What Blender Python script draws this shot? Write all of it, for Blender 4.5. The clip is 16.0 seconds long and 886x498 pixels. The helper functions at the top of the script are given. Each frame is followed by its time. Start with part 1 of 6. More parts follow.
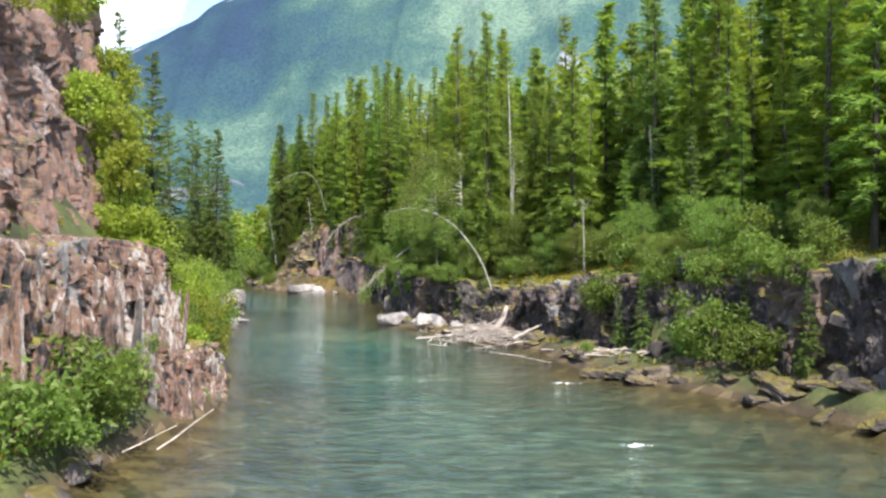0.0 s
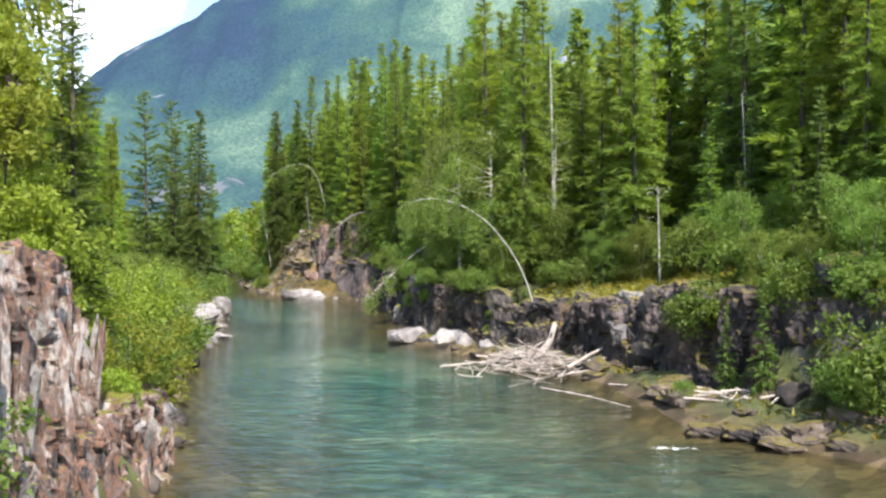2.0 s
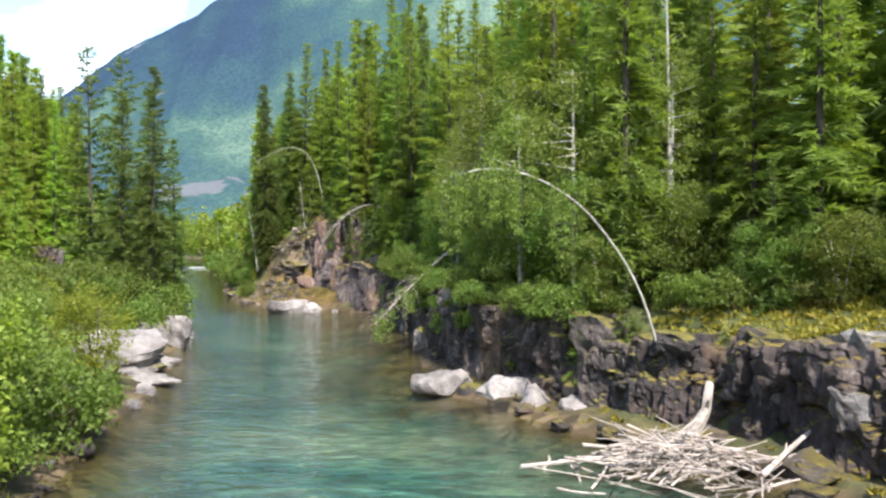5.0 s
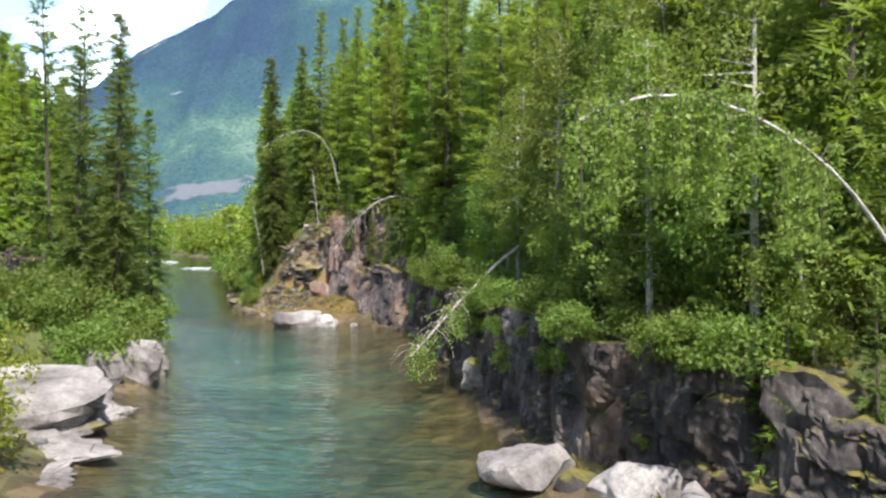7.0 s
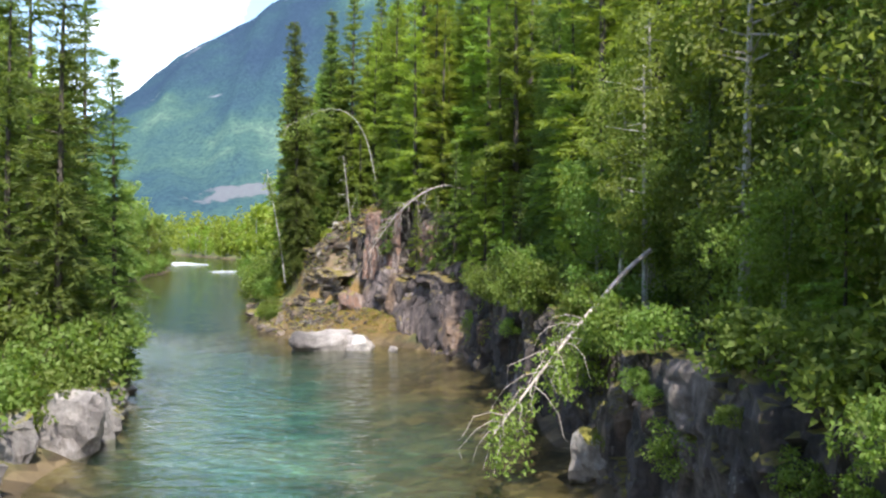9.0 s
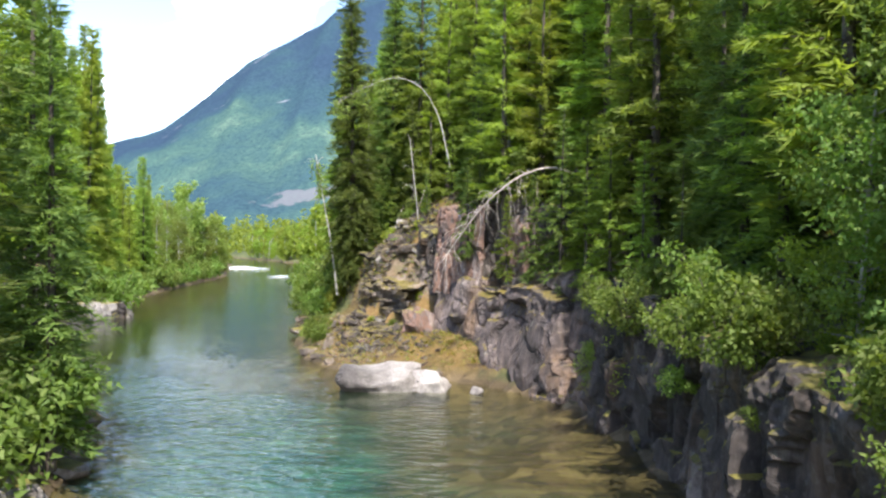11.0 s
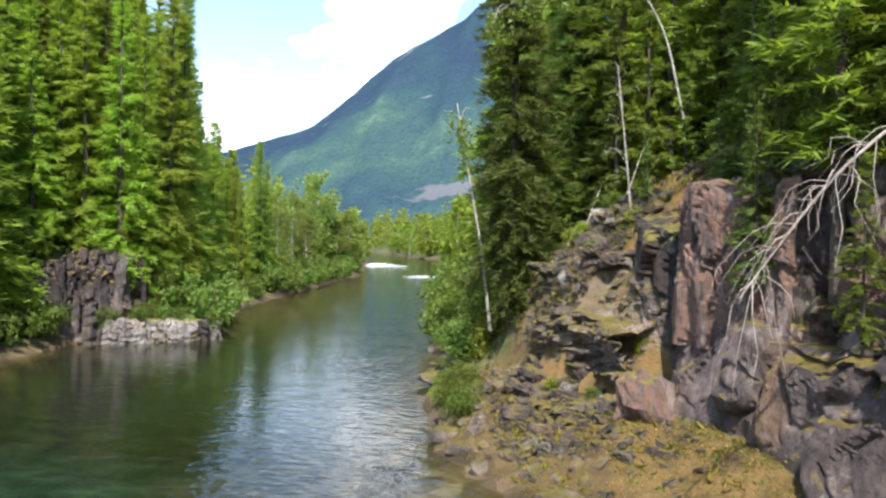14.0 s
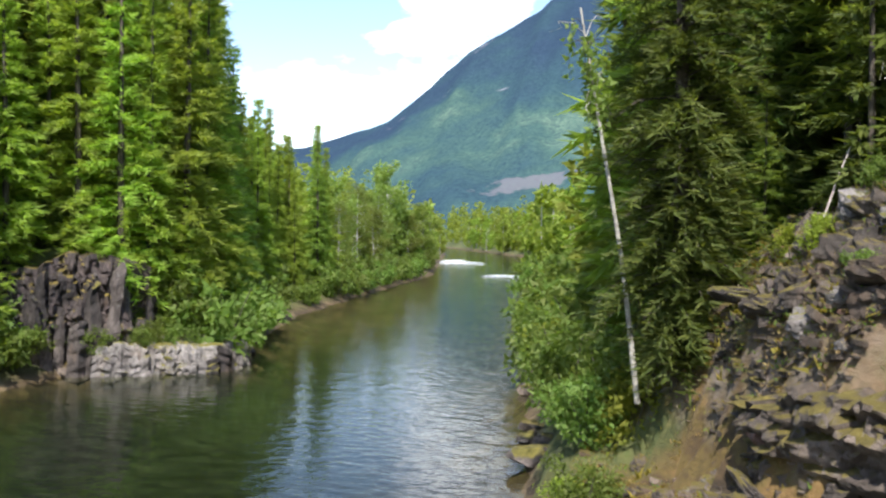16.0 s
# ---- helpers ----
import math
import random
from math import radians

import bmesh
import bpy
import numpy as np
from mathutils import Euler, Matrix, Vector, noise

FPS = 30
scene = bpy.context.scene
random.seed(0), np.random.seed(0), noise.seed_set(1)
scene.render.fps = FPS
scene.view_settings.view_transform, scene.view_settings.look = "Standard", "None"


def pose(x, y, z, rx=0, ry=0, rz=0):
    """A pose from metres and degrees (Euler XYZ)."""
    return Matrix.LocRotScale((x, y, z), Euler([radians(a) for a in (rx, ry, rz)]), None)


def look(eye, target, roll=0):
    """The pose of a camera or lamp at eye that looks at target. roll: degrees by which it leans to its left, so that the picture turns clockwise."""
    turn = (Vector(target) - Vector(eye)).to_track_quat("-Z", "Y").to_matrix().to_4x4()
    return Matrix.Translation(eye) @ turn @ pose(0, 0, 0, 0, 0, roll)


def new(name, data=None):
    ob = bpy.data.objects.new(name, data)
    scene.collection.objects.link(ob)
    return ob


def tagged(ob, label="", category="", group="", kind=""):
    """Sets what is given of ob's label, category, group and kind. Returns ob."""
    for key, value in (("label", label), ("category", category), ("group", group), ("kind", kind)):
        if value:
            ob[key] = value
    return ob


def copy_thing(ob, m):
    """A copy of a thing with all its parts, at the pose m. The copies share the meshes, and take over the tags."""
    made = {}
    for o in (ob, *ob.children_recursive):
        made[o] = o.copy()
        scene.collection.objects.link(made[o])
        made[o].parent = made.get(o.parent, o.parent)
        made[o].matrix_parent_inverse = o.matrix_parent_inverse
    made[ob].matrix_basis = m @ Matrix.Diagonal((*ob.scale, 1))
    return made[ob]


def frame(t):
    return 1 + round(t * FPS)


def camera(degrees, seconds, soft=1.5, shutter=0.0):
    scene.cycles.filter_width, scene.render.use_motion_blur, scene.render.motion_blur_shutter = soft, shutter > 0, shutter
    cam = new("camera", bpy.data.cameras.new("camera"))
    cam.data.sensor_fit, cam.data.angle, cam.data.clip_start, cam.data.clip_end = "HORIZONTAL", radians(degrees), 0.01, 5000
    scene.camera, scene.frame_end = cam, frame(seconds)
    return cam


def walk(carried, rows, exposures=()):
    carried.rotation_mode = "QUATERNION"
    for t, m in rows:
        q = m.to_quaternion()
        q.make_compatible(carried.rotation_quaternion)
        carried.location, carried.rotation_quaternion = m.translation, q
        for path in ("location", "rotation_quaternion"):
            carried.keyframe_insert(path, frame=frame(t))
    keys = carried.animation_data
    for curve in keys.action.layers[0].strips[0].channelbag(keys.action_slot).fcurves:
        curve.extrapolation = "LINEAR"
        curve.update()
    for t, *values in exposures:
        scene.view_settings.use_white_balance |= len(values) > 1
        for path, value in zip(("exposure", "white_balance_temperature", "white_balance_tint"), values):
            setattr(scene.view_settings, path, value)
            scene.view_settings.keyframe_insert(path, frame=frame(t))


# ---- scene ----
cam = camera(55.1, 16.0, 2.4)
METRES, EYE, TILT, LEAN, TURN = 100.0, 6.0, -0.4, 0.0, 0.0
ROWS = [
    (0.0, 0.0, 0.0, 0.0, 0.0, 0.0, -0.0),
    (0.5, -0.004, 0.0332, 0.0003, 0.05, -0.03, -0.02),
    (1.0, -0.0075, 0.0598, 0.0004, 0.05, -0.04, -0.03),
    (1.5, -0.0111, 0.0869, 0.0007, 0.04, -0.04, -0.07),
    (2.0, -0.0147, 0.1143, 0.0011, 0.04, -0.05, -0.08),
    (2.5, -0.0181, 0.1421, 0.0012, 0.03, -0.05, -0.09),
    (3.0, -0.0215, 0.1705, 0.0015, 0.01, -0.07, -0.09),
    (3.5, -0.0246, 0.1995, 0.0018, 0.02, -0.09, -0.07),
    (4.0, -0.0279, 0.2288, 0.0019, 0.02, -0.06, -0.1),
    (6.5, -0.0484, 0.3838, 0.0031, 0.82, -0.13, -0.17),
    (7.0, -0.0529, 0.4163, 0.0033, 1.29, -0.14, -0.19),
    (7.5, -0.0574, 0.4488, 0.0029, 1.8, -0.09, -0.28),
    (8.0, -0.0618, 0.4812, 0.003, 2.3, -0.06, -0.33),
    (10.5, -0.0876, 0.6391, 0.0034, 6.94, 0.23, -0.56),
    (11.0, -0.0944, 0.6699, 0.0035, 8.13, 0.28, -0.64),
    (11.5, -0.102, 0.7004, 0.004, 9.32, 0.31, -0.73),
    (12.0, -0.1099, 0.731, 0.0047, 10.64, 0.29, -0.8),
    (12.5, -0.1189, 0.762, 0.0059, 12.13, 0.2, -0.85),
    (13.0, -0.1288, 0.7934, 0.007, 14.1, 0.09, -0.9),
    (13.5, -0.1389, 0.8253, 0.0079, 15.93, -0.03, -0.96),
    (14.0, -0.1498, 0.8564, 0.0089, 17.64, -0.21, -0.99),
    (14.5, -0.1613, 0.8881, 0.0099, 19.23, -0.33, -1.05),
    (15.0, -0.1735, 0.92, 0.0111, 20.74, -0.54, -0.94),
    (15.5, -0.1857, 0.9509, 0.0118, 21.86, -0.64, -0.86),
    (16.0, -0.1959, 0.9763, 0.0124, 22.77, -0.7, -0.79),
]
walk(cam, [(t, pose(0, 0, EYE, TILT, LEAN, TURN) @ pose(METRES * x, METRES * y, METRES * z, 90 + pitch, roll, yaw)) for t, x, y, z, yaw, pitch, roll in ROWS],
     exposures=[(0.0, 1.30), (8.0, 1.30), (10.5, 1.48), (12.5, 1.50), (14.0, 1.14), (16.0, 1.06)])

# ---- world and sun ----
SUN_TO = Vector((0.27, -0.72, 1.1)).normalized()
world = bpy.data.worlds.new("sky")
scene.world = world
world.use_nodes = True
wn, wl = world.node_tree.nodes, world.node_tree.links
wn.clear()
w_out = wn.new("ShaderNodeOutputWorld")
w_sky = wn.new("ShaderNodeTexSky")
w_sky.sky_type = "NISHITA"
w_sky.sun_disc = False
w_sky.sun_elevation = math.asin(SUN_TO.z)
w_sky.sun_rotation = math.atan2(SUN_TO.x, SUN_TO.y)
w_sky.air_density, w_sky.dust_density, w_sky.ozone_density = 1.0, 0.6, 1.0
w_blue = wn.new("ShaderNodeBackground")
w_blue.inputs["Strength"].default_value = 0.15
wl.new(w_sky.outputs[0], w_blue.inputs["Color"])
w_cloud = wn.new("ShaderNodeBackground")
w_cloud.inputs["Color"].default_value = (0.93, 0.96, 1.0, 1)
w_cloud.inputs["Strength"].default_value = 2.0
w_tc = wn.new("ShaderNodeTexCoord")
w_map = wn.new("ShaderNodeMapping")
w_map.inputs["Scale"].default_value = (1.0, 1.0, 2.2)
w_map.inputs["Location"].default_value = (3.1, 0.4, 1.7)
w_noise = wn.new("ShaderNodeTexNoise")
w_noise.inputs["Scale"].default_value = 3.4
w_noise.inputs["Detail"].default_value = 6
w_noise.inputs["Roughness"].default_value = 0.55
w_sep = wn.new("ShaderNodeSeparateXYZ")
w_el = wn.new("ShaderNodeMapRange")
for key, value in (("From Min", 0.16), ("From Max", 0.30), ("To Min", 0.16), ("To Max", -0.06)):
    w_el.inputs[key].default_value = value
w_add = wn.new("ShaderNodeMath")
w_add.operation = "ADD"
w_ramp = wn.new("ShaderNodeValToRGB")
w_ramp.color_ramp.elements[0].position = 0.56
w_ramp.color_ramp.elements[1].position = 0.68
w_mix = wn.new("ShaderNodeMixShader")
wl.new(w_tc.outputs["Generated"], w_map.inputs["Vector"])
wl.new(w_map.outputs[0], w_noise.inputs["Vector"])
wl.new(w_tc.outputs["Generated"], w_sep.inputs[0])
wl.new(w_sep.outputs["Z"], w_el.inputs["Value"])
wl.new(w_noise.outputs["Fac"], w_add.inputs[0])
wl.new(w_el.outputs[0], w_add.inputs[1])
wl.new(w_add.outputs[0], w_ramp.inputs["Fac"])
wl.new(w_ramp.outputs["Color"], w_mix.inputs["Fac"])
wl.new(w_blue.outputs[0], w_mix.inputs[1])
wl.new(w_cloud.outputs[0], w_mix.inputs[2])
wl.new(w_mix.outputs[0], w_out.inputs["Surface"])

sun = new("sun", bpy.data.lights.new("sun", "SUN"))
sun.data.energy, sun.data.angle, sun.data.color = 4.2, radians(0.6), (1.0, 0.95, 0.86)
sun.matrix_world = look(SUN_TO * 100, (0, 0, 0))


# ---- materials ----
class Nodes:
    """A node material under construction."""

    def __init__(self, name):
        self.mat = bpy.data.materials.new(name)
        self.mat.use_nodes = True
        self.tree = self.mat.node_tree
        self.bsdf = self.tree.nodes["Principled BSDF"]
        self.out = self.tree.nodes["Material Output"]

    def add(self, kind, **values):
        node = self.tree.nodes.new("ShaderNode" + kind)
        for key, value in values.items():
            node.inputs[key].default_value = value
        return node

    def link(self, a, b):
        self.tree.links.new(a, b)

    def coords(self, scale=(1, 1, 1)):
        mp = self.add("Mapping")
        mp.inputs["Scale"].default_value = scale
        geo = self.add("NewGeometry")
        self.link(geo.outputs["Position"], mp.inputs["Vector"])
        return mp.outputs[0]

    def noise(self, vec, scale, detail=4, rough=0.55):
        n = self.add("TexNoise", Scale=scale, Detail=detail, Roughness=rough)
        self.link(vec, n.inputs["Vector"])
        return n.outputs["Fac"]

    def ramp(self, fac, stops):
        r = self.add("ValToRGB")
        while len(r.color_ramp.elements) < len(stops):
            r.color_ramp.elements.new(0.5)
        for e, (p, c) in zip(r.color_ramp.elements, stops):
            e.position, e.color = p, (*c, 1) if len(c) == 3 else c
        self.link(fac, r.inputs["Fac"])
        return r.outputs["Color"]

    def mix(self, fac, a, b, how="MIX"):
        m = self.add("Mix")
        m.data_type, m.blend_type = "RGBA", how
        ins = [s for s in m.inputs if s.enabled]
        for socket, value in zip(ins, (fac, a, b)):
            if isinstance(value, (int, float)):
                socket.default_value = value
            elif isinstance(value, tuple):
                socket.default_value = (*value, 1)
            else:
                self.link(value, socket)
        return [s for s in m.outputs if s.enabled][0]

    def maths(self, how, a, b):
        m = self.add("Math")
        m.operation = how
        for socket, value in zip(m.inputs, (a, b)):
            if isinstance(value, (int, float)):
                socket.default_value = value
            else:
                self.link(value, socket)
        return m.outputs[0]

    def bump(self, height, strength, distance):
        b = self.add("Bump", Strength=strength, Distance=distance)
        self.link(height, b.inputs["Height"])
        self.link(b.outputs[0], self.bsdf.inputs["Normal"])

    def finish(self, colour, rough=0.8):
        if isinstance(colour, tuple):
            self.bsdf.inputs["Base Color"].default_value = (*colour, 1)
        else:
            self.link(colour, self.bsdf.inputs["Base Color"])
        self.bsdf.inputs["Roughness"].default_value = rough
        return self.mat


def leaf_material(name, dark, mid, light, clear=0.35):
    n = Nodes(name)
    geo, info = n.add("NewGeometry"), n.add("ObjectInfo")
    base = n.ramp(geo.outputs["Random Per Island"], [(0.0, dark), (0.5, mid), (1.0, light)])
    hue = n.add("HueSaturation", Saturation=1.0, Fac=1.0)
    n.link(n.maths("ADD", n.maths("MULTIPLY", info.outputs["Random"], 0.036), 0.485), hue.inputs["Hue"])
    n.link(n.maths("ADD", n.maths("MULTIPLY", info.outputs["Random"], 0.5), 0.75), hue.inputs["Value"])
    n.link(base, hue.inputs["Color"])
    mat = n.finish(hue.outputs[0], 0.55)
    n.bsdf.inputs["Specular IOR Level"].default_value = 0.25
    tr = n.add("BsdfTranslucent")
    n.link(n.mix(1.0, hue.outputs[0], (1.0, 1.0, 0.45), "MULTIPLY"), tr.inputs["Color"])
    ms = n.add("MixShader")
    ms.inputs[0].default_value = clear
    n.link(n.bsdf.outputs[0], ms.inputs[1])
    n.link(tr.outputs[0], ms.inputs[2])
    n.link(ms.outputs[0], n.out.inputs["Surface"])
    return mat


def rock_material(name, stops, streak=1.0, moss=0.5, moss_colour=(0.22, 0.20, 0.035), rusty=0.42, fissure=0.35):
    """Rock with vertical streaks, cracks, lichen and moss on the faces that look up."""
    n = Nodes(name)
    flat = n.coords((1, 1, 1))
    tall = n.coords((2.0, 2.0, 0.5))
    info = n.add("ObjectInfo")
    big = n.noise(flat, 0.35, 5, 0.6)
    lines = n.noise(tall, 1.9, 8, 0.65)
    blend = n.mix(0.55 * streak, big, lines)
    colour = n.ramp(blend, stops)
    grain = n.noise(flat, 9, 6, 0.7)
    colour = n.mix(0.6, colour, n.ramp(grain, [(0.3, (0.35, 0.34, 0.34)), (0.7, (1.0, 1.0, 1.0))]), "MULTIPLY")
    lichen = n.ramp(n.noise(flat, 2.3, 9, 0.72), [(0.60, (0, 0, 0)), (0.68, (1, 1, 1))])
    colour = n.mix(n.maths("MULTIPLY", lichen, 0.45), colour, (0.42, 0.41, 0.38))
    rust = n.ramp(n.noise(n.coords((0.9, 0.9, 0.35)), 0.55, 7, 0.65), [(0.53, (0, 0, 0)), (0.66, (1, 1, 1))])
    colour = n.mix(n.maths("MULTIPLY", rust, rusty), colour, (0.27, 0.165, 0.095))
    value = n.add("HueSaturation", Saturation=1.0, Fac=1.0, Hue=0.5)
    n.link(n.maths("ADD", n.maths("MULTIPLY", info.outputs["Random"], 0.35), 0.82), value.inputs["Value"])
    n.link(colour, value.inputs["Color"])
    colour = value.outputs[0]
    ridge = n.maths("ABSOLUTE", n.maths("SUBTRACT", n.noise(n.coords((1.2, 1.2, 0.7)), 0.9, 6, 0.65), 0.5), 0.0)
    ridge = n.maths("ADD", ridge, n.maths("MULTIPLY", n.noise(flat, 0.7, 3), 0.05))
    crack = n.ramp(ridge, [(0.016, (0, 0, 0)), (0.044, (1, 1, 1))])
    patchy = n.ramp(n.noise(flat, 1.7, 8, 0.7), [(0.36, (0.42, 0.40, 0.40)), (0.56, (1, 1, 1))])
    colour = n.mix(0.5, colour, patchy, "MULTIPLY")
    colour = n.mix(n.maths("MULTIPLY", n.maths("SUBTRACT", 1.0, crack), fissure), colour, (0.02, 0.018, 0.017))
    if moss:
        geo, sep = n.add("NewGeometry"), n.add("SeparateXYZ")
        n.link(geo.outputs["Normal"], sep.inputs[0])
        m = n.maths("ADD", sep.outputs["Z"], n.maths("MULTIPLY", n.maths("SUBTRACT", n.noise(flat, 0.9, 6, 0.65), 0.5), 1.8))
        mask = n.ramp(m, [(0.98 - 0.5 * moss, (0, 0, 0)), (min(1.0, 1.14 - 0.5 * moss), (1, 1, 1))])
        tint = n.ramp(n.noise(flat, 3.5, 5, 0.6), [(0.3, tuple(0.45 * c for c in moss_colour)), (0.6, moss_colour), (0.8, (0.36, 0.27, 0.07))])
        colour = n.mix(mask, colour, tint)
    n.bump(n.mix(0.12, n.mix(0.5, n.noise(tall, 4.0, 10, 0.75), n.noise(flat, 5.5, 10, 0.75)), crack), 1.0, 0.22)
    return n.finish(colour, 0.85)


def wood_material(name, dark, light, along=(3, 3, 14)):
    n = Nodes(name)
    v = n.coords((1, 1, 1))
    c = n.ramp(n.noise(v, 2.2, 8, 0.7), [(0.3, dark), (0.65, light)])
    c = n.mix(0.5, c, n.ramp(n.noise(n.coords(along), 3.0, 4, 0.6), [(0.35, (0.5, 0.48, 0.46)), (0.6, (1, 1, 1))]), "MULTIPLY")
    n.bump(n.noise(v, 14, 5, 0.7), 0.6, 0.03)
    return n.finish(c, 0.8)


ROCK_GREY = rock_material("grey_rock", [(0.38, (0.018, 0.015, 0.016)), (0.45, (0.055, 0.046, 0.046)), (0.54, (0.115, 0.095, 0.090)), (0.63, (0.27, 0.228, 0.212))], 0.6, 0.58, (0.19, 0.165, 0.035))
ROCK_RED = rock_material("rusty_rock", [(0.41, (0.030, 0.025, 0.027)), (0.45, (0.13, 0.105, 0.105)), (0.48, (0.42, 0.205, 0.12)), (0.505, (0.20, 0.165, 0.165)), (0.535, (0.46, 0.30, 0.23)), (0.57, (0.66, 0.60, 0.57))], 1.0, 0.45, rusty=0.3, fissure=0.65)
ROCK_RUST = rock_material("rust_red_rock", [(0.37, (0.045, 0.035, 0.034)), (0.44, (0.17, 0.125, 0.115)), (0.50, (0.30, 0.165, 0.12)), (0.55, (0.22, 0.17, 0.16)), (0.62, (0.42, 0.345, 0.325))], 1.0, 0.4, rusty=0.35)
ROCK_PALE = rock_material("pale_boulder_rock", [(0.36, (0.17, 0.150, 0.148)), (0.46, (0.36, 0.325, 0.315)), (0.54, (0.48, 0.435, 0.42)), (0.64, (0.62, 0.57, 0.55))], 0.3, 0.0, rusty=0.2, fissure=0.2)
ROCK_MAUVE = rock_material("mauve_grey_rock", [(0.38, (0.022, 0.018, 0.019)), (0.45, (0.075, 0.059, 0.060)), (0.54, (0.150, 0.116, 0.112)), (0.63, (0.33, 0.262, 0.246))], 0.8, 0.55, (0.20, 0.15, 0.03), rusty=0.6)
ROCK_LIGHT = rock_material("light_grey_rock", [(0.36, (0.085, 0.075, 0.075)), (0.45, (0.23, 0.21, 0.205)), (0.55, (0.36, 0.33, 0.32)), (0.65, (0.52, 0.48, 0.46))], 0.6, 0.4, rusty=0.2)
ROCK_MOSS = rock_material("mossy_rock", [(0.36, (0.032, 0.028, 0.028)), (0.46, (0.090, 0.072, 0.062)), (0.54, (0.17, 0.135, 0.112)), (0.64, (0.34, 0.27, 0.225))], 0.5, 0.5, (0.17, 0.135, 0.03))
SPRUCE_A = leaf_material("spruce_needles", (0.090, 0.135, 0.034), (0.132, 0.185, 0.046), (0.195, 0.245, 0.060), 0.5)
SPRUCE_B = leaf_material("fir_needles", (0.160, 0.232, 0.047), (0.212, 0.298, 0.060), (0.275, 0.362, 0.078), 0.6)
LARCH = leaf_material("larch_needles", (0.196, 0.258, 0.040), (0.258, 0.325, 0.056), (0.325, 0.392, 0.078), 0.6)
BIRCH = leaf_material("birch_leaves", (0.158, 0.215, 0.044), (0.221, 0.284, 0.065), (0.315, 0.367, 0.116), 0.6)
BUSH = leaf_material("willow_leaves", (0.122, 0.185, 0.036), (0.178, 0.258, 0.056), (0.27, 0.335, 0.105), 0.6)
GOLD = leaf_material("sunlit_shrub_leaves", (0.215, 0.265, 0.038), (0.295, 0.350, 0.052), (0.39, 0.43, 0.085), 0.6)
# Needles lightened past leaf colour to stand for sun on the left bank's crowns.
SUNLIT_FIR = leaf_material("sunlit_fir_needles", (0.235, 0.33, 0.052), (0.31, 0.42, 0.070), (0.40, 0.51, 0.10), 0.6)
DRY = leaf_material("dry_twigs_and_leaves", (0.16, 0.09, 0.04), (0.25, 0.15, 0.07), (0.36, 0.25, 0.12), 0.3)
MOSSY = leaf_material("moss_and_grass", (0.16, 0.15, 0.020), (0.28, 0.26, 0.03), (0.42, 0.36, 0.07), 0.35)
OCHRE = leaf_material("ochre_moss", (0.105, 0.072, 0.014), (0.175, 0.122, 0.022), (0.25, 0.19, 0.036), 0.3)
BARK = wood_material("grey_brown_bark", (0.032, 0.026, 0.021), (0.105, 0.085, 0.068), (8, 8, 1))
BIRCH_BARK = wood_material("white_birch_bark", (0.22, 0.20, 0.18), (0.55, 0.52, 0.47), (2, 2, 9))
DEAD_WOOD = wood_material("bleached_dead_wood", (0.20, 0.165, 0.145), (0.60, 0.52, 0.47), (4, 4, 4))


def ground_material():
    n = Nodes("forest_floor")
    v = n.coords()
    geo, sep = n.add("NewGeometry"), n.add("SeparateXYZ")
    n.link(geo.outputs["Position"], sep.inputs[0])
    nsep = n.add("SeparateXYZ")
    n.link(geo.outputs["Normal"], nsep.inputs[0])
    soil = n.ramp(n.noise(v, 0.8, 8, 0.65), [(0.34, (0.036, 0.023, 0.012)), (0.43, (0.092, 0.056, 0.023)), (0.50, (0.125, 0.086, 0.022)), (0.57, (0.185, 0.108, 0.038)), (0.68, (0.13, 0.098, 0.022))])
    woodland = n.ramp(n.noise(v, 0.5, 9, 0.7), [(0.34, (0.030, 0.034, 0.012)), (0.48, (0.065, 0.080, 0.022)), (0.58, (0.105, 0.110, 0.032)), (0.7, (0.09, 0.13, 0.03))])
    far = n.add("VectorMath")
    far.operation = "DISTANCE"
    far.inputs[1].default_value = (-18.0, 109.0, 3.0)
    n.link(geo.outputs["Position"], far.inputs[0])
    open_rock = n.ramp(n.maths("ADD", n.maths("MULTIPLY", far.outputs["Value"], 0.05), n.noise(v, 0.3, 4)), [(0.85, (0, 0, 0)), (1.1, (1, 1, 1))])
    soil = n.mix(open_rock, soil, woodland)
    stone = n.ramp(n.noise(v, 1.4, 9, 0.7), [(0.3, (0.10, 0.085, 0.08)), (0.55, (0.25, 0.21, 0.19)), (0.75, (0.38, 0.34, 0.32))])
    steep = n.ramp(nsep.outputs["Z"], [(0.30, (1, 1, 1)), (0.55, (0, 0, 0))])
    dry = n.mix(steep, soil, stone)
    cells = n.add("TexVoronoi", Scale=1.6, Randomness=1.0)
    n.link(v, cells.inputs["Vector"])
    pebble = n.ramp(cells.outputs["Color"], [(0.2, (0.055, 0.037, 0.018)), (0.6, (0.115, 0.078, 0.038)), (0.9, (0.20, 0.145, 0.080))])
    bed = n.mix(0.6, pebble, n.ramp(n.noise(v, 0.5, 6, 0.6), [(0.35, (0.35, 0.33, 0.28)), (0.65, (1, 1, 1))]), "MULTIPLY")
    wet = n.ramp(n.maths("ADD", sep.outputs["Z"], n.maths("MULTIPLY", n.noise(v, 1.5, 4), 0.4)), [(0.35, (1, 1, 1)), (0.85, (0, 0, 0))])
    n.bump(n.noise(v, 3.0, 8, 0.7), 0.7, 0.25)
    return n.finish(n.mix(wet, dry, bed), 0.9)


GROUND = ground_material()


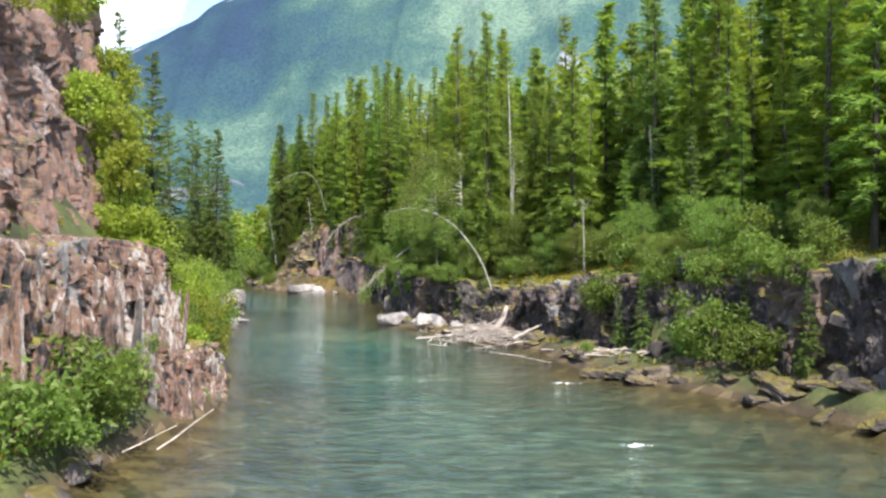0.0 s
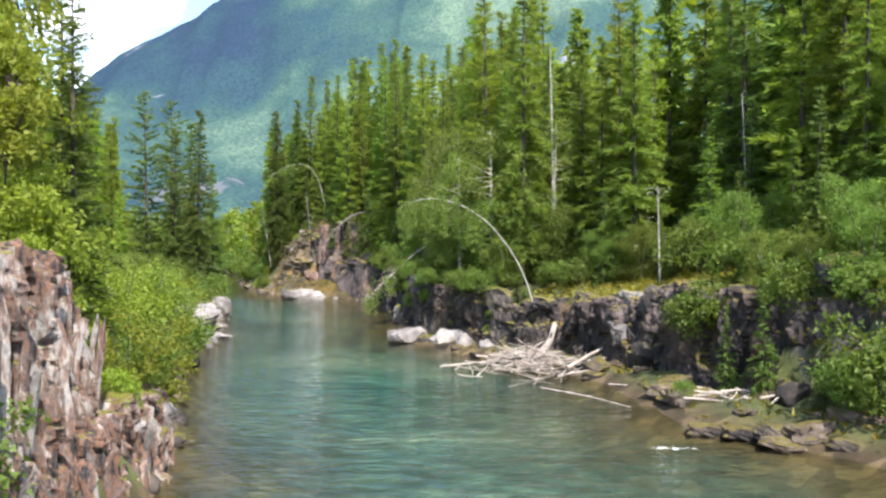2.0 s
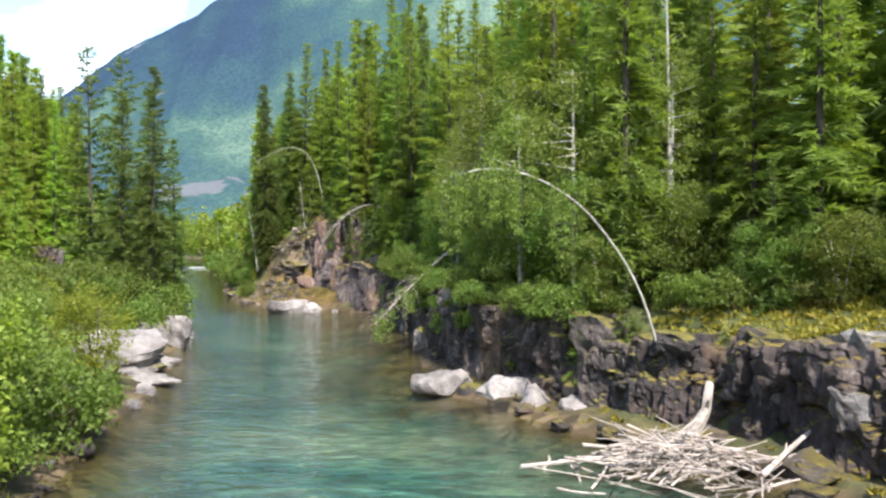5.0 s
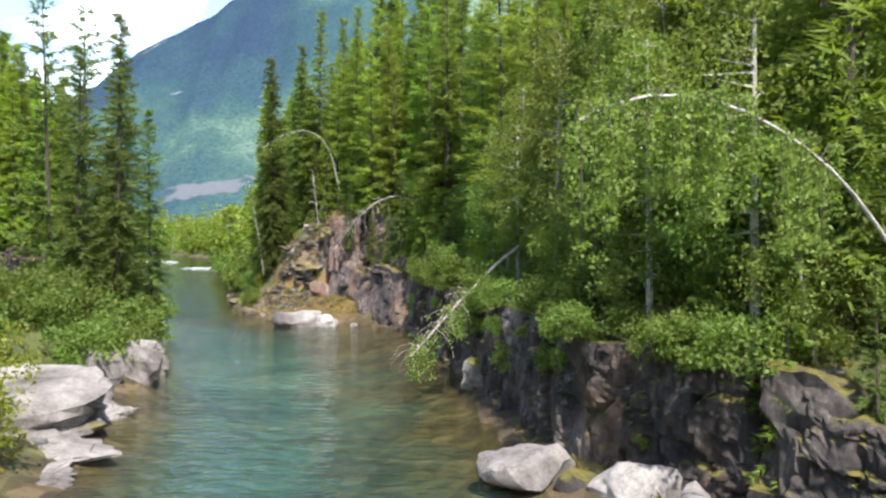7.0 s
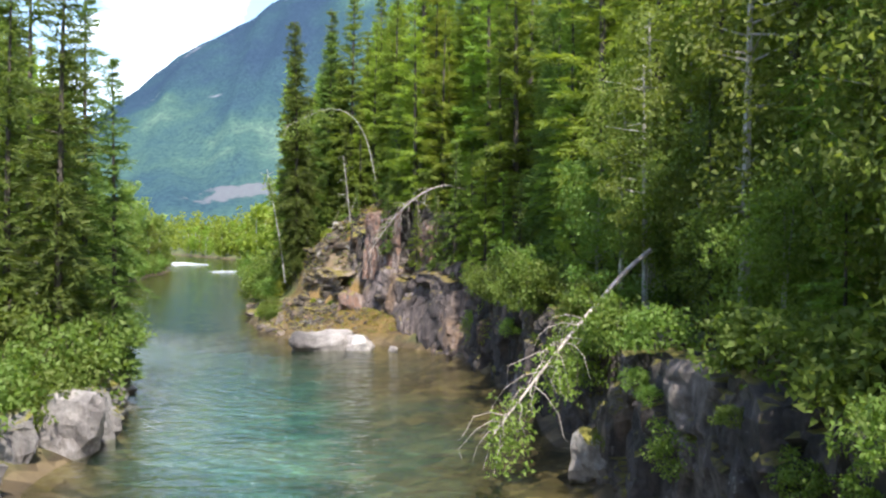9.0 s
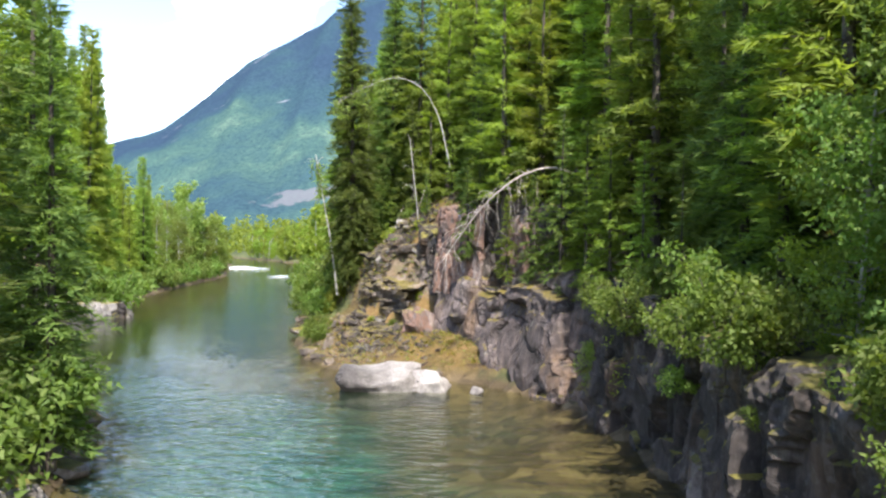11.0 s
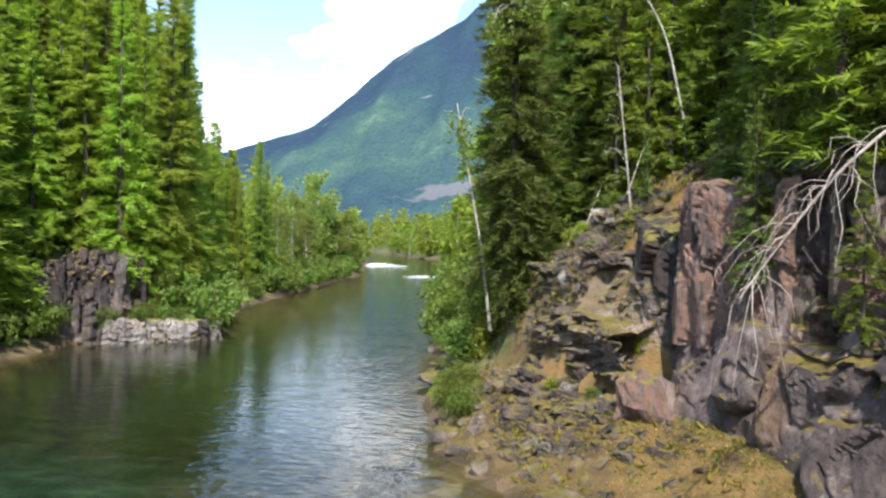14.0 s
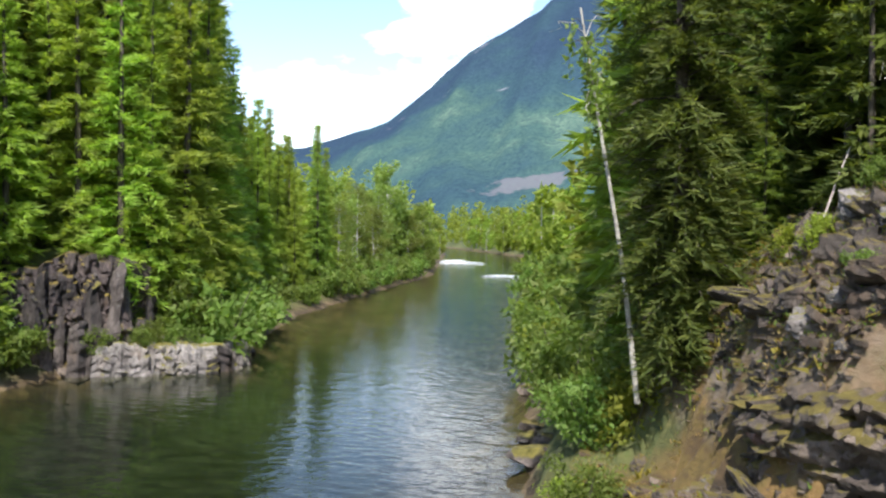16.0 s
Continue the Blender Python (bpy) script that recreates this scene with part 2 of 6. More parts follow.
def water_material():
    """Clear river water: the bed shows in the shallows, green-blue where it is deep."""
    n = Nodes("river_water")
    att = n.add("Attribute")
    att.attribute_name = "depth"
    v = n.coords((0.8, 1.25, 1.0))
    patch = n.noise(v, 0.10, 4, 0.6)
    deep = n.ramp(patch, [(0.35, (0.011, 0.060, 0.049)), (0.5, (0.032, 0.100, 0.079)), (0.65, (0.090, 0.148, 0.103))])
    geo, sep = n.add("NewGeometry"), n.add("SeparateXYZ")
    n.link(geo.outputs["Position"], sep.inputs[0])
    # Near-black upriver: deep water with the forest's dark reflection put into the colour.
    pool_reflection = n.add("MapRange")
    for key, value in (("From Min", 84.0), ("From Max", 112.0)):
        pool_reflection.inputs[key].default_value = value
    n.link(n.maths("ADD", sep.outputs["Y"], n.maths("MULTIPLY", patch, 12.0)), pool_reflection.inputs["Value"])
    deep = n.mix(pool_reflection.outputs[0], deep, (0.010, 0.015, 0.008))
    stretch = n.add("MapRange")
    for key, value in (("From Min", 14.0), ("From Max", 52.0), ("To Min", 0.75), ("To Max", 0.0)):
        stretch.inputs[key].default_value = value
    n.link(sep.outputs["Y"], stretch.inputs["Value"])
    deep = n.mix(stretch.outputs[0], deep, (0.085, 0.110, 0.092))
    mottle = n.ramp(n.noise(n.coords((0.7, 1.5, 1.0)), 1.1, 6, 0.68), [(0.38, (0.50, 0.55, 0.55)), (0.52, (1.0, 1.0, 1.0)), (0.66, (1.9, 1.75, 1.45))])
    deep = n.mix(1.0, deep, mottle, "MULTIPLY")
    n.link(deep, n.bsdf.inputs["Base Color"])
    n.bsdf.inputs["Roughness"].default_value = 0.05
    n.bsdf.inputs["IOR"].default_value = 1.33
    n.bsdf.inputs["Specular IOR Level"].default_value = 0.4
    fine = n.noise(v, 1.9, 3, 0.5)
    long = n.noise(v, 0.5, 2, 0.5)
    lull = n.add("MapRange")
    for key, value in (("From Min", 100.0), ("From Max", 116.0), ("To Max", 0.76)):
        lull.inputs[key].default_value = value
    n.link(n.maths("ADD", sep.outputs["Y"], n.maths("MULTIPLY", patch, 12.0)), lull.inputs["Value"])
    calm = n.mix(lull.outputs[0], n.mix(0.4, fine, long), (0.5, 0.5, 0.5))
    n.bump(calm, 1.0, 0.20)
    clear = n.add("BsdfTransparent")
    clear.inputs["Color"].default_value = (0.86, 0.90, 0.74, 1)
    gloss = n.add("BsdfGlossy", Roughness=0.07)
    bump = [x for x in n.tree.nodes if x.bl_idname == "ShaderNodeBump"][0]
    n.link(bump.outputs[0], gloss.inputs["Normal"])
    fres = n.add("Fresnel", IOR=1.33)
    n.link(bump.outputs[0], fres.inputs["Normal"])
    thin = n.add("MixShader")
    n.link(fres.outputs[0], thin.inputs[0])
    n.link(clear.outputs[0], thin.inputs[1])
    n.link(gloss.outputs[0], thin.inputs[2])
    murk = n.ramp(att.outputs["Fac"], [(0.12, (0, 0, 0)), (0.5, (0.55, 0.55, 0.55)), (0.9, (0.95, 0.95, 0.95))])
    ms = n.add("MixShader")
    n.link(murk, ms.inputs[0])
    n.link(thin.outputs[0], ms.inputs[1])
    n.link(n.bsdf.outputs[0], ms.inputs[2])
    n.link(ms.outputs[0], n.out.inputs["Surface"])
    return n.mat


WATER = water_material()


def mountain_material():
    n = Nodes("far_forest_slope")
    v = n.coords()
    geo = n.add("NewGeometry")
    sep = n.add("SeparateXYZ")
    n.link(geo.outputs["Position"], sep.inputs[0])
    kind = n.add("Attribute")
    kind.attribute_name = "shaded_conifers"
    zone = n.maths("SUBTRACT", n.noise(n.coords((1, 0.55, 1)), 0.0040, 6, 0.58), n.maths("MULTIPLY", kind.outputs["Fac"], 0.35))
    # Bluish dark stops carry the ridge's shade and the haze of distance.
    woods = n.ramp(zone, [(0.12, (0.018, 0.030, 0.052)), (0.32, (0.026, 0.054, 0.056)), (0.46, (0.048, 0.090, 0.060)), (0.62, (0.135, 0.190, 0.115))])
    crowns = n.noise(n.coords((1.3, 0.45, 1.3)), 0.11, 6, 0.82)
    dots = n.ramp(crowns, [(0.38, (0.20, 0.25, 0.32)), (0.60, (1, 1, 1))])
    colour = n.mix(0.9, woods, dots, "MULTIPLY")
    bare = n.ramp(n.noise(n.coords((1, 1, 0.5)), 0.006, 6, 0.6), [(0.64, (0, 0, 0)), (0.70, (1, 1, 1))])
    colour = n.mix(n.maths("MULTIPLY", bare, 0.55), colour, (0.30, 0.27, 0.32))
    fan = n.add("Mapping")
    fan.vector_type = "TEXTURE"
    fan.inputs["Location"].default_value = (-410, 1380, 92)
    fan.inputs["Rotation"].default_value = (0, radians(-14), 0)
    fan.inputs["Scale"].default_value = (190, 400, 52)
    n.link(geo.outputs["Position"], fan.inputs["Vector"])
    far = n.add("VectorMath")
    far.operation = "LENGTH"
    n.link(fan.outputs[0], far.inputs[0])
    scree = n.ramp(n.maths("ADD", far.outputs["Value"], n.maths("MULTIPLY", n.noise(v, 0.02, 8, 0.7), 1.3)), [(0.95, (1, 1, 1)), (1.25, (0, 0, 0))])
    colour = n.mix(n.maths("MULTIPLY", scree, 0.7), colour, (0.125, 0.108, 0.115))
    mat = n.finish(colour, 1.0)
    n.bsdf.inputs["Specular IOR Level"].default_value = 0.0
    n.bump(crowns, 0.35, 4.0)
    # Faint blue glow over the whole slope stands in for haze in the air.
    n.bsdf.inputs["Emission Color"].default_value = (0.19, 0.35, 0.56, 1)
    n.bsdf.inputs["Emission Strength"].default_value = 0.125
    return mat


MOUNTAIN = mountain_material()


def foam_material():
    n = Nodes("white_water")
    mat = n.finish((0.8, 0.84, 0.84), 0.6)
    clear, ms = n.add("BsdfTransparent"), n.add("MixShader")
    n.link(n.ramp(n.noise(n.coords(), 2.6, 6, 0.7), [(0.45, (0.0, 0.0, 0.0)), (0.62, (0.85, 0.85, 0.85))]), ms.inputs[0])
    n.link(clear.outputs[0], ms.inputs[1])
    n.link(n.bsdf.outputs[0], ms.inputs[2])
    n.link(ms.outputs[0], n.out.inputs["Surface"])
    return mat


FOAM = foam_material()


# ---- mesh helpers ----
class Builder:
    """Collects vertices and faces of one mesh."""

    def __init__(self):
        self.v, self.f, self.n = [], [], 0

    def add(self, verts, faces):
        self.v.append(np.asarray(verts, float))
        self.f.extend([tuple(i + self.n for i in face) for face in faces])
        self.n += len(verts)

    def tube(self, pts, radii, sides=6):
        pts = np.asarray(pts, float)
        tang = np.gradient(pts, axis=0)
        tang /= np.linalg.norm(tang, axis=1)[:, None] + 1e-9
        verts, faces = [], []
        for p, d, r in zip(pts, tang, radii):
            a = np.cross(d, (0.31, 0.2, 0.93) if abs(d[2]) < 0.9 else (1, 0, 0))
            a /= np.linalg.norm(a)
            b = np.cross(d, a)
            for k in range(sides):
                w = 2 * math.pi * k / sides
                verts.append(p + r * (a * math.cos(w) + b * math.sin(w)))
        for i in range(len(pts) - 1):
            for k in range(sides):
                j = (k + 1) % sides
                faces.append((i * sides + k, i * sides + j, (i + 1) * sides + j, (i + 1) * sides + k))
        faces.append(tuple(reversed(range(sides))))
        faces.append(tuple((len(pts) - 1) * sides + k for k in range(sides)))
        self.add(verts, faces)

    def leaves(self, base, axis, side, length, width):
        """Pointed leaf or needle sprays: base points, unit axes, unit sides, lengths, widths."""
        length, width = length[:, None], width[:, None]
        mid = base + axis * length * 0.45
        quad = np.stack([base, mid + side * width / 2, base + axis * length, mid - side * width / 2], 1)
        count = len(base)
        self.v.append(quad.reshape(-1, 3))
        idx = (np.arange(count)[:, None] * 4 + np.arange(4) + self.n).tolist()
        self.f.extend(idx)
        self.n += count * 4

    def needles(self, base, axis, side, length, width):
        """Tapering needle sprays, one triangle each."""
        off = side * (width / 2)[:, None]
        tri = np.stack([base - off, base + off, base + axis * length[:, None]], 1)
        self.v.append(tri.reshape(-1, 3))
        self.f.extend((np.arange(len(base))[:, None] * 3 + np.arange(3) + self.n).tolist())
        self.n += len(base) * 3

    def mesh(self, name, material):
        me = bpy.data.meshes.new(name)
        me.from_pydata(np.concatenate(self.v).tolist(), [], self.f)
        me.materials.append(material)
        return me


def thing(name, label, category, group="", kind=""):
    return tagged(new(name), label, category, group, kind)


def part(name, built, material, parent=None, label=""):
    """A mesh object from a Builder or a bmesh, under a thing or a part."""
    if isinstance(built, Builder):
        me = built.mesh(name, material)
    else:
        me = bpy.data.meshes.new(name)
        built.to_mesh(me)
        built.free()
        me.materials.append(material)
    ob = new(name, me)
    if parent is not None:
        ob.parent = parent
    return tagged(ob, label)


def unit(a):
    return a / (np.linalg.norm(a, axis=-1, keepdims=True) + 1e-9)


def lattice(ix, iy, seed):
    h = (ix * 374761393 + iy * 668265263 + seed * 1274126177) & 0x7FFFFFFF
    h = ((h ^ (h >> 13)) * 1274126177) & 0x7FFFFFFF
    return ((h ^ (h >> 16)) & 0xFFFF) / 65535.0


def value_noise(x, y, seed=0):
    x, y = np.asarray(x, float), np.asarray(y, float)
    ix, iy = np.floor(x).astype(np.int64), np.floor(y).astype(np.int64)
    fx, fy = x - ix, y - iy
    fx, fy = fx * fx * (3 - 2 * fx), fy * fy * (3 - 2 * fy)
    a, b = lattice(ix, iy, seed), lattice(ix + 1, iy, seed)
    c, d = lattice(ix, iy + 1, seed), lattice(ix + 1, iy + 1, seed)
    return (a * (1 - fx) + b * fx) * (1 - fy) + (c * (1 - fx) + d * fx) * fy - 0.5


def fbm(x, y, seed=0, octaves=4):
    total, amp = 0, 1.0
    for k in range(octaves):
        total = total + amp * value_noise(np.asarray(x) * 2**k, np.asarray(y) * 2**k, seed + k)
        amp *= 0.5
    return total


def smooth(u):
    u = np.clip(u, 0, 1)
    return u * u * (3 - 2 * u)


# ---- the lie of the land: the water's edge on both banks ----
# x, y, width of the shelf, its height, height of the cliff top, slope behind it
RIGHT = np.array([
    (40, -40, 6, 0.8, 6.0, 0.30), (22, 5, 6, 0.8, 6.0, 0.30), (14, 26.5, 1.6, 0.8, 5.0, 0.30), (10.2, 34.5, 1.2, 0.7, 4.8, 0.28),
    (6.4, 38.5, 2.6, 0.6, 4.2, 0.28), (5.6, 47, 0.8, 0.5, 4.0, 0.26), (4.0, 52.0, 0.6, 0.4, 3.2, 0.24), (0.6, 55.5, 1.6, 0.3, 2.9, 0.25),
    (-3.6, 62.5, 1.4, 0.3, 3.4, 0.28), (-4.5, 70, 0.4, 0.2, 3.4, 0.30), (-4.7, 76, 0.4, 0.2, 3.4, 0.30), (-6.2, 86, 0.3, 0.2, 3.6, 0.35),
    (-7.4, 93, 0.3, 0.2, 4.2, 0.40), (-9.5, 99.5, 0.3, 0.2, 4.7, 0.5), (-12.6, 103.4, 0.4, 0.3, 4.2, 0.6), (-16.7, 104.8, 4.0, 1.3, 4.4, 0.9), (-19.5, 105.6, 4.0, 1.4, 4.0, 1.0),
    (-22.8, 109.6, 2.6, 1.4, 3.8, 0.95), (-25.2, 116.5, 0.6, 1.6, 4.1, 0.8), (-28.0, 125, 2.0, 1.2, 3.0, 0.4), (-37, 155.5, 3, 1.0, 1.8, 0.06),
    (-53, 207, 3, 0.8, 1.5, 0.03), (-81, 311, 3, 0.8, 1.5, 0.03), (-158, 437, 4, 0.8, 1.5, 0.02), (-420, 800, 4, 0.8, 1.5, 0.02)])
LEFT = np.array([
    (-2, -40, 3, 0.8, 4, 0.8), (-6.9, 5, 2.0, 0.8, 3.0, 0.9), (-9.0, 20, 1.0, 0.9, 5.4, 1.1), (-9.2, 25, 0.8, 0.9, 5.4, 1.1), (-8.9, 28.6, 0.5, 1.0, 5.2, 1.1), (-8.5, 31, 0.6, 1.2, 4.8, 1.1),
    (-9.4, 36, 0.8, 1.0, 2.6, 0.9), (-11.4, 43.5, 1.5, 0.7, 2.0, 0.55), (-13.2, 50, 2, 0.5, 1.4, 0.3), (-14.4, 57, 2, 0.5, 1.2, 0.2), (-15.0, 62, 2, 0.5, 1.2, 0.15),
    (-16.3, 68.5, 3, 0.5, 1.5, 0.12), (-18.6, 75.5, 1.5, 0.6, 2.0, 0.12), (-19.0, 79, 0.8, 0.6, 1.8, 0.10), (-20.2, 82.5, 0.6, 0.5, 1.4, 0.1), (-22.0, 87.3, 0.8, 0.5, 1.3, 0.1),
    (-23.8, 92.0, 1, 0.5, 1.3, 0.12), (-29, 94.2, 1, 0.5, 1.3, 0.12), (-37, 98.5, 1, 0.5, 1.5, 0.2), (-44, 108, 1, 0.5, 1.5, 0.2), (-48.5, 120, 2, 0.6, 3.5, 0.4), (-49.6, 126, 1.0, 0.6, 5.2, 0.45), (-44.4, 131, 2.5, 1.8, 4.6, 0.45),
    (-50.5, 143, 2, 0.7, 1.8, 0.25), (-55.5, 153.5, 2, 0.6, 1.4, 0.15), (-62, 178.5, 2, 0.5, 1.3, 0.05), (-72, 218, 2, 0.5, 1.3, 0.03), (-83, 246, 2, 0.5, 1.3, 0.03),
    (-120, 340, 3, 0.6, 1.5, 0.03), (-172, 453, 3, 0.8, 1.5, 0.02), (-440, 810, 4, 0.8, 1.5, 0.02)])
RIVER = np.concatenate([RIGHT[:, :2], LEFT[::-1, :2]])


def nearest(p, line):
    """Distance to a bank, with the bank's figures there."""
    best = np.full(len(p), 1e9)
    found = np.zeros((len(p), line.shape[1]))
    for a, b in zip(line[:-1], line[1:]):
        ab = b[:2] - a[:2]
        u = np.clip(((p - a[:2]) @ ab) / (ab @ ab), 0, 1)
        d = np.linalg.norm(p - (a[:2] + u[:, None] * ab), axis=1)
        m = d < best
        best[m] = d[m]
        found[m] = (a + u[:, None] * (b - a))[m]
    return best, found


def in_river(p):
    inside = np.zeros(len(p), bool)
    for a, b in zip(RIVER, np.roll(RIVER, -1, 0)):
        cross = (a[1] > p[:, 1]) != (b[1] > p[:, 1])
        xs = a[0] + (p[:, 1] - a[1]) / (b[1] - a[1] + 1e-12) * (b[0] - a[0])
        inside ^= cross & (p[:, 0] < xs)
    return inside


def land(x, y):
    """Height of the ground, below zero under the water."""
    p = np.column_stack([np.ravel(x), np.ravel(y)]).astype(float)
    dr, ar = nearest(p, RIGHT)
    dl, al = nearest(p, LEFT)
    right = dr < dl
    d = np.where(right, dr, dl)
    a = np.where(right[:, None], ar, al)
    wob = fbm(p[:, 0] * 0.35, p[:, 1] * 0.35, 5)
    w, hs, hc, sl = a[:, 2], a[:, 3], a[:, 4], a[:, 5]
    h = 0.08 + hs * smooth(d / np.maximum(w, 0.3)) + (hc - hs) * smooth((d - w - 1.2) / 1.2)
    rise = np.maximum(0, d - w - 2)
    h = h + sl * 26 * (1 - np.exp(-rise / 26)) + 0.02 * np.minimum(rise, 400)
    h = h + wob * np.clip(0.15 + 0.08 * d, 0, 1.1) * np.where(d > 0.5, 1, 0.2)
    h = h + 4.2 * np.exp(-((p[:, 0] + 7.5) ** 2 + (p[:, 1] - 110.5) ** 2) / 30) + 1.2 * np.exp(-((p[:, 0] + 18.6) ** 2 + (p[:, 1] - 114) ** 2) / 9)
    h = np.maximum(h, 0.06)
    wet = in_river(p)
    reach = np.where(right, np.interp(p[:, 1], [20, 44, 52, 60, 82, 90, 104, 112], [13, 10, 6, 8, 14, 16, 12, 5]), np.interp(p[:, 1], [18, 34, 46, 60, 74, 82, 140, 152, 190, 215], [11, 8, 4, 6, 6, 3, 4, 26, 26, 8]))
    depth = 0.10 + 2.4 * (1 - np.exp(-d / reach)) + 0.5 * wob * smooth(d / 3)
    return np.where(wet, -np.maximum(depth, 0.08), h)


def height(x, y):
    return float(land([x], [y])[0])


def spread(lo, hi, step, far, growth=1.22):
    """Even steps between lo and hi, then ever longer ones to the far limit on both sides."""
    mid = np.arange(lo, hi, step)
    outs, s, x = [], step, 0.0
    while x < far:
        s *= growth
        x += s
        outs.append(x)
    outs = np.array(outs)
    return np.concatenate([lo - outs[::-1], mid, mid[-1] + outs])


def grid_mesh(name, xs, ys, zs, material):
    nx, ny = len(xs), len(ys)
    gx, gy = np.meshgrid(xs, ys)
    verts = np.column_stack([gx.ravel(), gy.ravel(), np.ravel(zs)])
    i = (np.arange(ny - 1)[:, None] * nx + np.arange(nx - 1)).ravel()
    me = bpy.data.meshes.new(name)
    me.from_pydata(verts.tolist(), [], np.column_stack([i, i + 1, i + nx + 1, i + nx]).tolist())
    me.materials.append(material)
    me.shade_smooth()
    return me


gx = np.concatenate([spread(-66, 26, 0.75, 4200)])
gx = np.sort(np.concatenate([gx[gx >= -66], np.arange(-190, -66, 4.0), [-200, -230, -270, -330, -420, -560, -800, -1200, -1800, -2800, -4200]]))
gy = spread(4, 150, 0.75, 4200)
gy = np.sort(np.concatenate([gy[gy < 150], np.arange(151, 460, 4.0), [465, 480, 500, 530, 570, 620, 700, 800, 950, 1200, 1600, 2200, 3000, 4200]]))
mx, my = np.meshgrid(gx, gy)
ground = tagged(new("ground", grid_mesh("ground", gx, gy, land(mx, my), GROUND)), "mossy forest floor and brown river bed", "ground", kind="structure")

wx = np.concatenate([np.arange(-460, -190, 12.0), np.arange(-190, -58, 4.0), np.arange(-58, 22, 1.2), np.arange(22, 60, 4.0)])
wy = np.concatenate([np.arange(-42, 0, 6.0), np.arange(0, 165, 1.2), np.arange(165, 460, 4.0), np.arange(460, 800, 12.0)])
mx, my = np.meshgrid(wx, wy)
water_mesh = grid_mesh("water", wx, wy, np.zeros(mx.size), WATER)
depth = water_mesh.attributes.new("depth", "FLOAT", "POINT")
depth.data.foreach_set("value", np.clip(-land(mx, my) / 2.4, 0, 1).astype(np.float32))
water = tagged(new("water", water_mesh), "clear turquoise river with small ripples", "river", kind="structure")


# ---- far mountain ----
def mountain():
    az_key = [-70, -40, -20, -8, 0, 5, 12, 14.6, 17.3, 21, 26.4, 31.5, 40, 60, 80]
    el_key = [12, 18, 21.5, 22, 21, 19, 16.1, 15.2, 13.8, 11.6, 7.3, 5.7, 4.6, 4.5, 5]
    az = np.linspace(-50, 70, 330)
    rr = np.linspace(0, 1, 110)
    ma, mr = np.meshgrid(az, rr)
    top = 3100 * np.tan(np.radians(np.interp(ma, az_key, el_key)))
    spur = fbm(ma * 0.16, mr * 2.2, 31, 4)
    far = 900 + 2200 * mr
    wave = 1 - np.abs(fbm(ma * 0.22 + mr * 1.5, mr * 1.2, 77, 3)) * 1.6
    z = top * smooth(mr * 0.97 + 0.03) ** 1.15 * (0.72 + 0.28 * wave * (1 - mr) + 0.28 * mr) + spur * 160 * mr * (1 - mr) * 2
    z = z + fbm(ma * 1.0, mr * 9, 9, 2) * 8 * mr - 3
    a = np.radians(ma)
    verts = np.column_stack([(-np.sin(a) * far).ravel(), (40 + np.cos(a) * far).ravel(), z.ravel()])
    n = len(az)
    i = (np.arange(len(rr) - 1)[:, None] * n + np.arange(n - 1)).ravel()
    me = bpy.data.meshes.new("mountain")
    me.from_pydata(verts.tolist(), [], np.column_stack([i, i + n, i + n + 1, i + 1]).tolist())
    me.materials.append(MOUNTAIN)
    me.shade_smooth()
    # Shade on the upper left ridge is painted in; darker woods low down.
    shaded_firs = smooth((mr - 0.42 - 0.12 * fbm(ma * 0.15, mr * 3, 55)) / 0.3) * smooth((ma - 5) / 9) + 0.45 * smooth((0.42 - mr) / 0.2) * smooth((ma - 8) / 6)
    att = me.attributes.new("shaded_conifers", "FLOAT", "POINT")
    att.data.foreach_set("value", shaded_firs.ravel().astype(np.float32))
    return tagged(new("backdrop_mountain", me), "high blue-green forested mountain ridge", "mountain", kind="structure")


mountain()


# ---- rock ----
def joints(u, v, seed):
    """Jointed rock: for each place the flat, tilted face of the block that it lies on, and how far it is from a joint."""
    iu, iv = np.floor(u).astype(np.int64), np.floor(v).astype(np.int64)
    best, second, face = np.full(u.shape, 9.0), np.full(u.shape, 9.0), np.zeros(u.shape)
    for du in (-1, 0, 1):
        for dv in (-1, 0, 1):
            cu, cv = iu + du, iv + dv
            a, b = u - cu - 0.1 - 0.8 * lattice(cu, cv, seed), v - cv - 0.1 - 0.8 * lattice(cu, cv, seed + 1)
            d = 0.7 * np.maximum(np.abs(a), np.abs(b)) + 0.3 * np.hypot(a, b)
            h = 1.5 * (lattice(cu, cv, seed + 2) - 0.5) + 2.0 * (lattice(cu, cv, seed + 3) - 0.5) * a + 1.6 * (lattice(cu, cv, seed + 4) - 0.5) * b
            near = d < best
            second = np.where(near, best, np.minimum(second, d))
            face, best = np.where(near, h, face), np.where(near, d, best)
    return face, second - best


def broken(p, size, seed):
    """The same in space: the step of the block that each point lies on."""
    q = p / size
    cell = np.floor(q).astype(np.int64)
    best, face = np.full(len(q), 9.0), np.zeros(len(q))
    for k in range(27):
        c = cell + np.array([k % 3 - 1, k // 3 % 3 - 1, k // 9 - 1])
        i, j = c[:, 0] + 131 * c[:, 2], c[:, 1] + 71 * c[:, 2]
        off = q - c - np.column_stack([lattice(i, j, seed + m) for m in range(3)])
        d = np.linalg.norm(off, axis=1)
        tilt = np.column_stack([lattice(i, j, seed + 4 + m) - 0.5 for m in range(3)])
        h = 1.4 * (lattice(i, j, seed + 3) - 0.5) + 1.6 * (tilt * off).sum(1)
        face, best = np.where(d < best, h, face), np.minimum(best, d)
    return face


